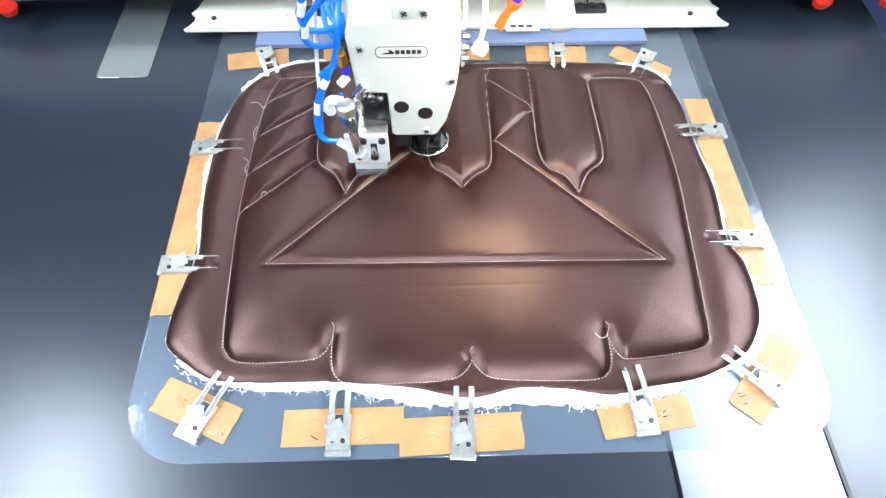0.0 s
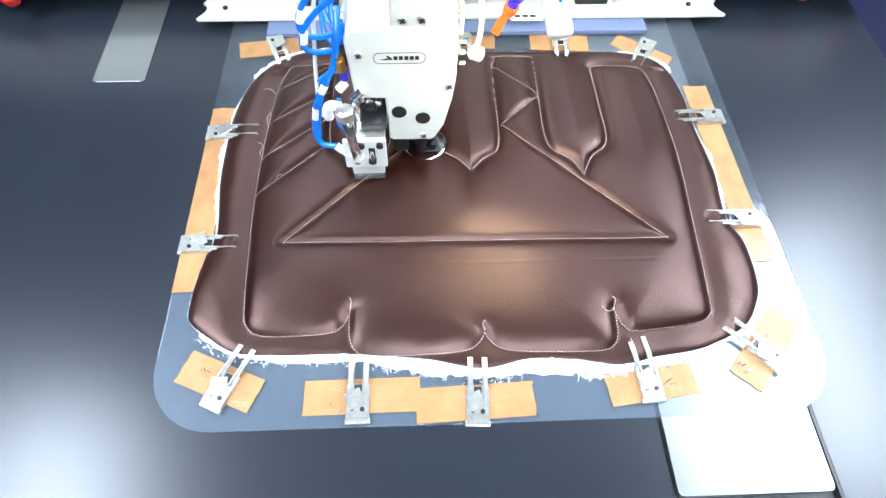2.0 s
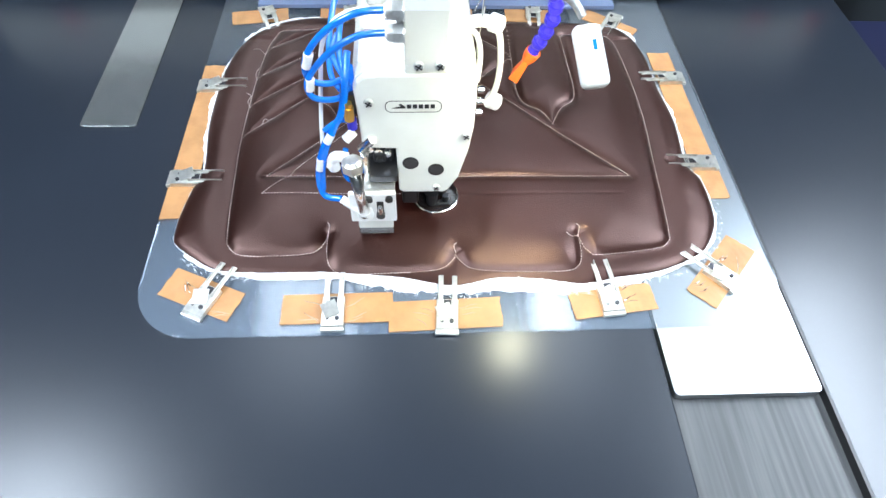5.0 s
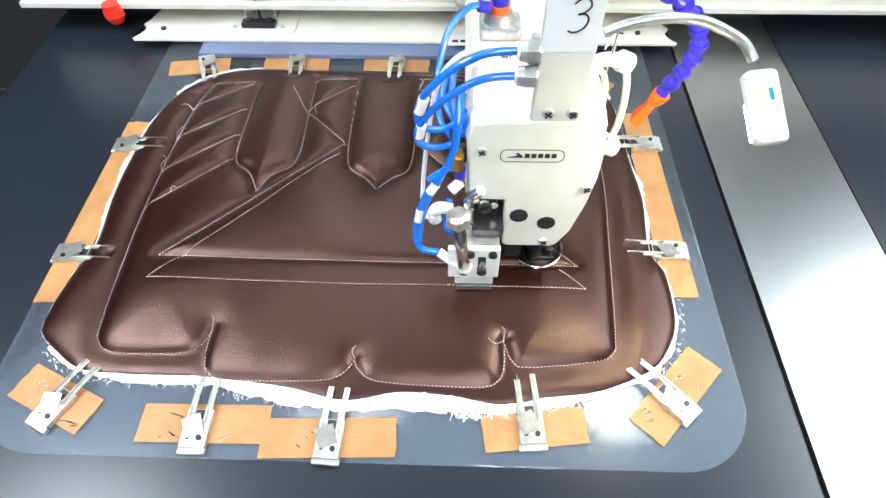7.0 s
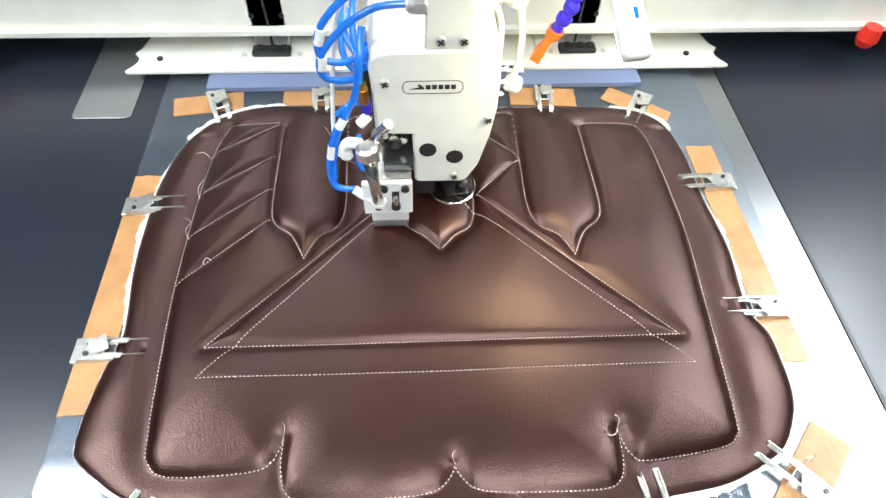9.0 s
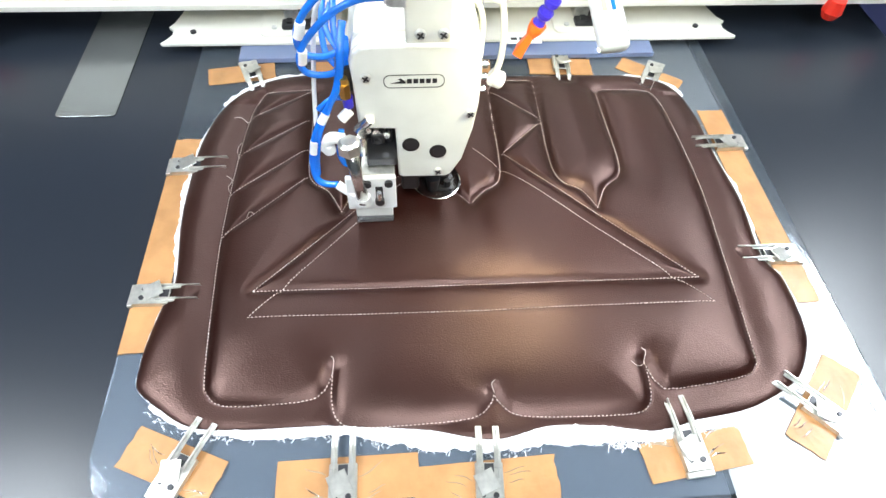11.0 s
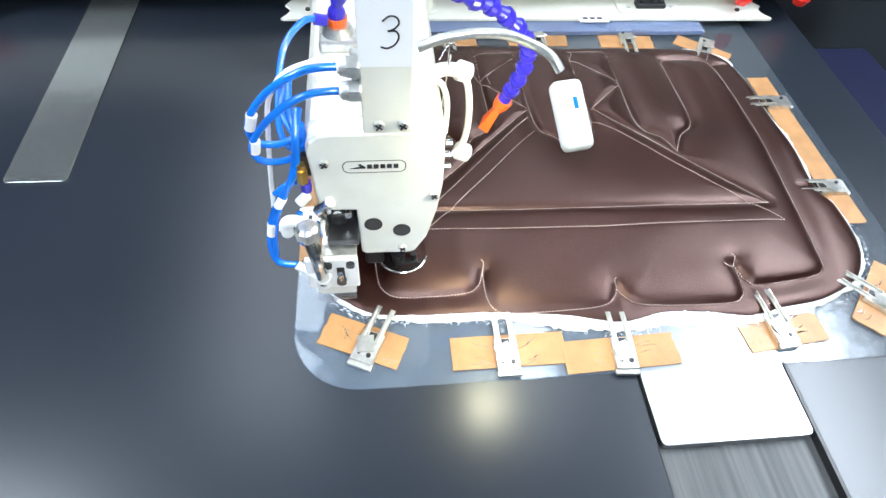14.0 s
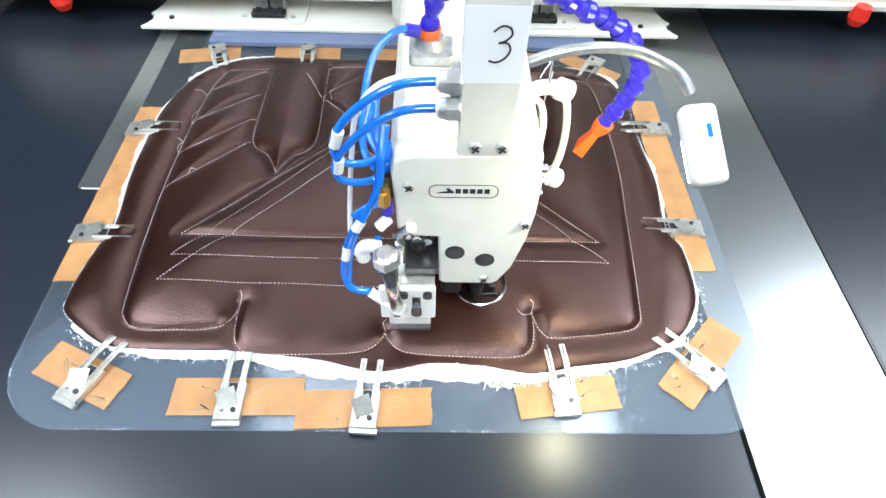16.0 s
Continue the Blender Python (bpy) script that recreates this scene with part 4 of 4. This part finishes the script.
for a, b in zip(spots, spots[1:]):
    d = (b - a).normalized()
    bm = bmesh.new()
    rod(bm, a, a + d * 0.007, 0.0098, 0.0092, 16)
    rod(bm, a + d * 0.007, a + d * 0.012, 0.0092, 0.0062, 16)
    rod(bm, a + d * 0.012, b + d * 0.001, 0.0062, 0.0082, 16)
    part("hose_joint", bm, NAVY, head, "blue-violet ball joint", False)
bm = bmesh.new()
a, b = Vector((0.262, 0.063, 0.213)), Vector((0.246, 0.070, 0.172))
d = (b - a).normalized()
rod(bm, a, a + d * 0.010, 0.0105, 0.0095, 16)
rod(bm, a + d * 0.010, a + d * 0.018, 0.0095, 0.0065, 16)
bmesh.ops.create_cone(bm, cap_ends=True, segments=4, radius1=0.010, radius2=0.017, depth=0.032,
                      matrix=Matrix.Translation(a + d * 0.032) @ d.to_track_quat("Z", "Y").to_matrix().to_4x4() @ Matrix.Diagonal((1, 0.55, 1, 1)) @ pose(0, 0, 0, 0, 0, 45))
part("nozzle", bm, ORANGE, head, "orange flat nozzle")

# gooseneck work lamp
lamp = empty("work_lamp", "white gooseneck LED work lamp fixed to the sewing head", "lamp")
neck = [(0.150, -0.058, 0.374), (0.17, -0.056, 0.381), (0.198, -0.054, 0.385), (0.226, -0.053, 0.383), (0.250, -0.053, 0.374), (0.269, -0.056, 0.364), (0.279, -0.064, 0.353)]
part("gooseneck", hose(neck, 0.0045, 12, 24, lambda u: 0.0045 + 0.0004 * math.sin(u * 420)), SATIN, lamp, "flexible steel gooseneck", True)
a, b = Vector((0.279, -0.076, 0.350)), Vector((0.288, -0.129, 0.318))
d = (b - a).normalized()
frame_m = Matrix.Translation((a + b) / 2) @ d.to_track_quat("Y", "Z").to_matrix().to_4x4()
size = (b - a).length
bm = a_box(-0.0142, 0.0142, -size / 2, size / 2, -0.006, 0.010, bevel=0.0058, seg=4)
bmesh.ops.transform(bm, matrix=frame_m, verts=bm.verts)
part("lamp_head", bm, WHITE, lamp, "white plastic lamp head", True)
bm = a_box(-0.011, 0.011, -size * 0.1, size * 0.42, -0.0085, -0.0058, bevel=0.001)
bmesh.ops.transform(bm, matrix=frame_m, verts=bm.verts)
part("led_panel", bm, LED, lamp, "lit warm LED panel")
bm = a_box(-0.0138, 0.0138, size * 0.30, size * 0.503, -0.0055, 0.0095, bevel=0.0055, seg=4)
bmesh.ops.transform(bm, matrix=frame_m @ Matrix.Scale(1.02, 4), verts=bm.verts)
part("end_lens", bm, FROSTED, lamp, "frosted yellowish end lens", True)
for x, mat, tag, w in ((-0.003, BLUE, "blue print", 0.004), (0.006, material("pale_yellow_print", (0.75, 0.68, 0.3), 0.5), "pale yellow print", 0.005)):
    bm = a_box(x - w / 2, x + w / 2, -size * 0.22, -size * 0.05, 0.0098, 0.0103)
    bmesh.ops.transform(bm, matrix=frame_m, verts=bm.verts)
    part("lamp_print", bm, mat, lamp, tag)

# thread guides and tension cable on the side
part("cable", hose([(0.2085, 0.061, 0.252), (0.2155, 0.059, 0.236), (0.2195, 0.056, 0.203), (0.2185, 0.054, 0.170), (0.2130, 0.052, 0.150), (0.204, 0.050, 0.140)], 0.0042, 12), CREAM, head, "cream cable loop", True)
part("cable", hose([(0.170, 0.030, 0.268), (0.182, 0.035, 0.258), (0.190, 0.040, 0.228), (0.190, 0.040, 0.185)], 0.0035, 10), GREYCREAM, head, "cream cable", True)
part("cable_arm", hose([(0.158, 0.030, 0.262), (0.176, 0.046, 0.266), (0.192, 0.056, 0.262), (0.206, 0.060, 0.256)], 0.0078, 14), CREAM, head, "cream cable arm", True)
part("end_cap", a_rod((0.203, 0.060, 0.258), (0.2145, 0.062, 0.252), 0.0115, n=18), WHITE, head, "white end cap")
part("end_cap", a_rod((0.2095, 0.050, 0.146), (0.2215, 0.052, 0.139), 0.0115, n=18), WHITE, head, "white end cap")
bm = bmesh.new()
for a, b in (((0.178, 0.04, 0.285), (0.190, 0.05, 0.300)), ((0.190, 0.05, 0.300), (0.188, 0.05, 0.215)), ((0.182, 0.045, 0.303), (0.196, 0.05, 0.296)), ((0.183, 0.045, 0.205), (0.192, 0.05, 0.285)), ((0.183, 0.046, 0.215), (0.193, 0.046, 0.213))):
    rod(bm, a, b, 0.0009, n=6)
part("thread_guide", bm, CHROME, head, "thin wire thread guide")
bm = bmesh.new()
for k in range(3):
    rod(bm, (0.187, 0.005, 0.20 - 0.018 * k), (0.194, 0.005, 0.20 - 0.018 * k), 0.005, n=12)
part("tension_disc", bm, CHROME, head, "small tension discs")


# loose thread tails on the leather
def tail(points):
    xs, ys = np.array([q[0] for q in points]), np.array([q[1] for q in points])
    zs = leather_height(xs, ys, edge_distance(xs, ys))
    part("thread_tail", hose([(q[0], q[1], z + q[2]) for q, z in zip(points, zs)], 0.00034, 6, 6), THREAD, panel, "loose pale thread end", True)


tail([(0.2834, -0.1722, 0.001), (0.2784, -0.1789, 0.004), (0.2704, -0.1808, 0.003), (0.2644, -0.1741, 0.002)])
tail([(0.2834, -0.1722, 0.001), (0.2855, -0.1635, 0.004), (0.2814, -0.1586, 0.002)])
tail([(-0.2308, 0.1056, 0.001), (-0.2370, 0.1190, 0.004), (-0.2339, 0.1336, 0.003), (-0.2430, 0.1420, 0.002)])
tail([(-0.2308, 0.1778, 0.001), (-0.2338, 0.1931, 0.004), (-0.2307, 0.2094, 0.002)])
tail([(-0.2276, 0.2534, 0.001), (-0.2367, 0.2610, 0.004), (-0.2478, 0.2608, 0.002)])
tail([(-0.0326, 0.2485, 0.001), (-0.0486, 0.2769, 0.004), (-0.0626, 0.3033, 0.002)])
tail([(-0.0125, 0.2371, 0.001), (-0.0165, 0.2535, 0.005), (-0.0084, 0.2656, 0.002)])
tail([(0.1544, 0.3194, 0.001), (0.1597, 0.3323, 0.004), (0.1527, 0.3404, 0.002)])
tail([(-0.2042, 0.0613, 0.001), (-0.2002, 0.0683, 0.004), (-0.1941, 0.0674, 0.002)])
tail([(0.1031, -0.2000, 0.001), (0.1001, -0.1922, 0.003), (0.1042, -0.1874, 0.002)])
tail([(-0.0803, -0.1655, 0.001), (-0.0781, -0.1556, 0.003), (-0.0811, -0.1496, 0.002)])


# ---- what moves ----
def motions():
    def shifted(x, y, turn=0):
        return [(t, pose(x + a, y + b, 0, 0, 0, turn)) for t, a, b in SHIFT]
    for thing in (sheet, panel, pad, carriage):
        walk(thing, shifted(0, 0))
    for thing, (x, y, turn) in CLAMPS:
        walk(thing, shifted(x, y, turn))
    for thing in (beam, slider):
        walk(thing, [(t, pose(0, b, 0)) for t, a, b in SHIFT])
    for thing, t in NEW_SEAMS:
        rows = [(0.0, pose(0, 0, -0.03))]
        if t > 0.3:
            rows.append((t - 0.13, pose(0, 0, -0.03)))
        rows += [(t, pose(0, 0, 0)), (16.0, pose(0, 0, 0))] if t < 15.9 else [(16.0, pose(0, 0, 0))]
        walk(thing, rows)


motions()
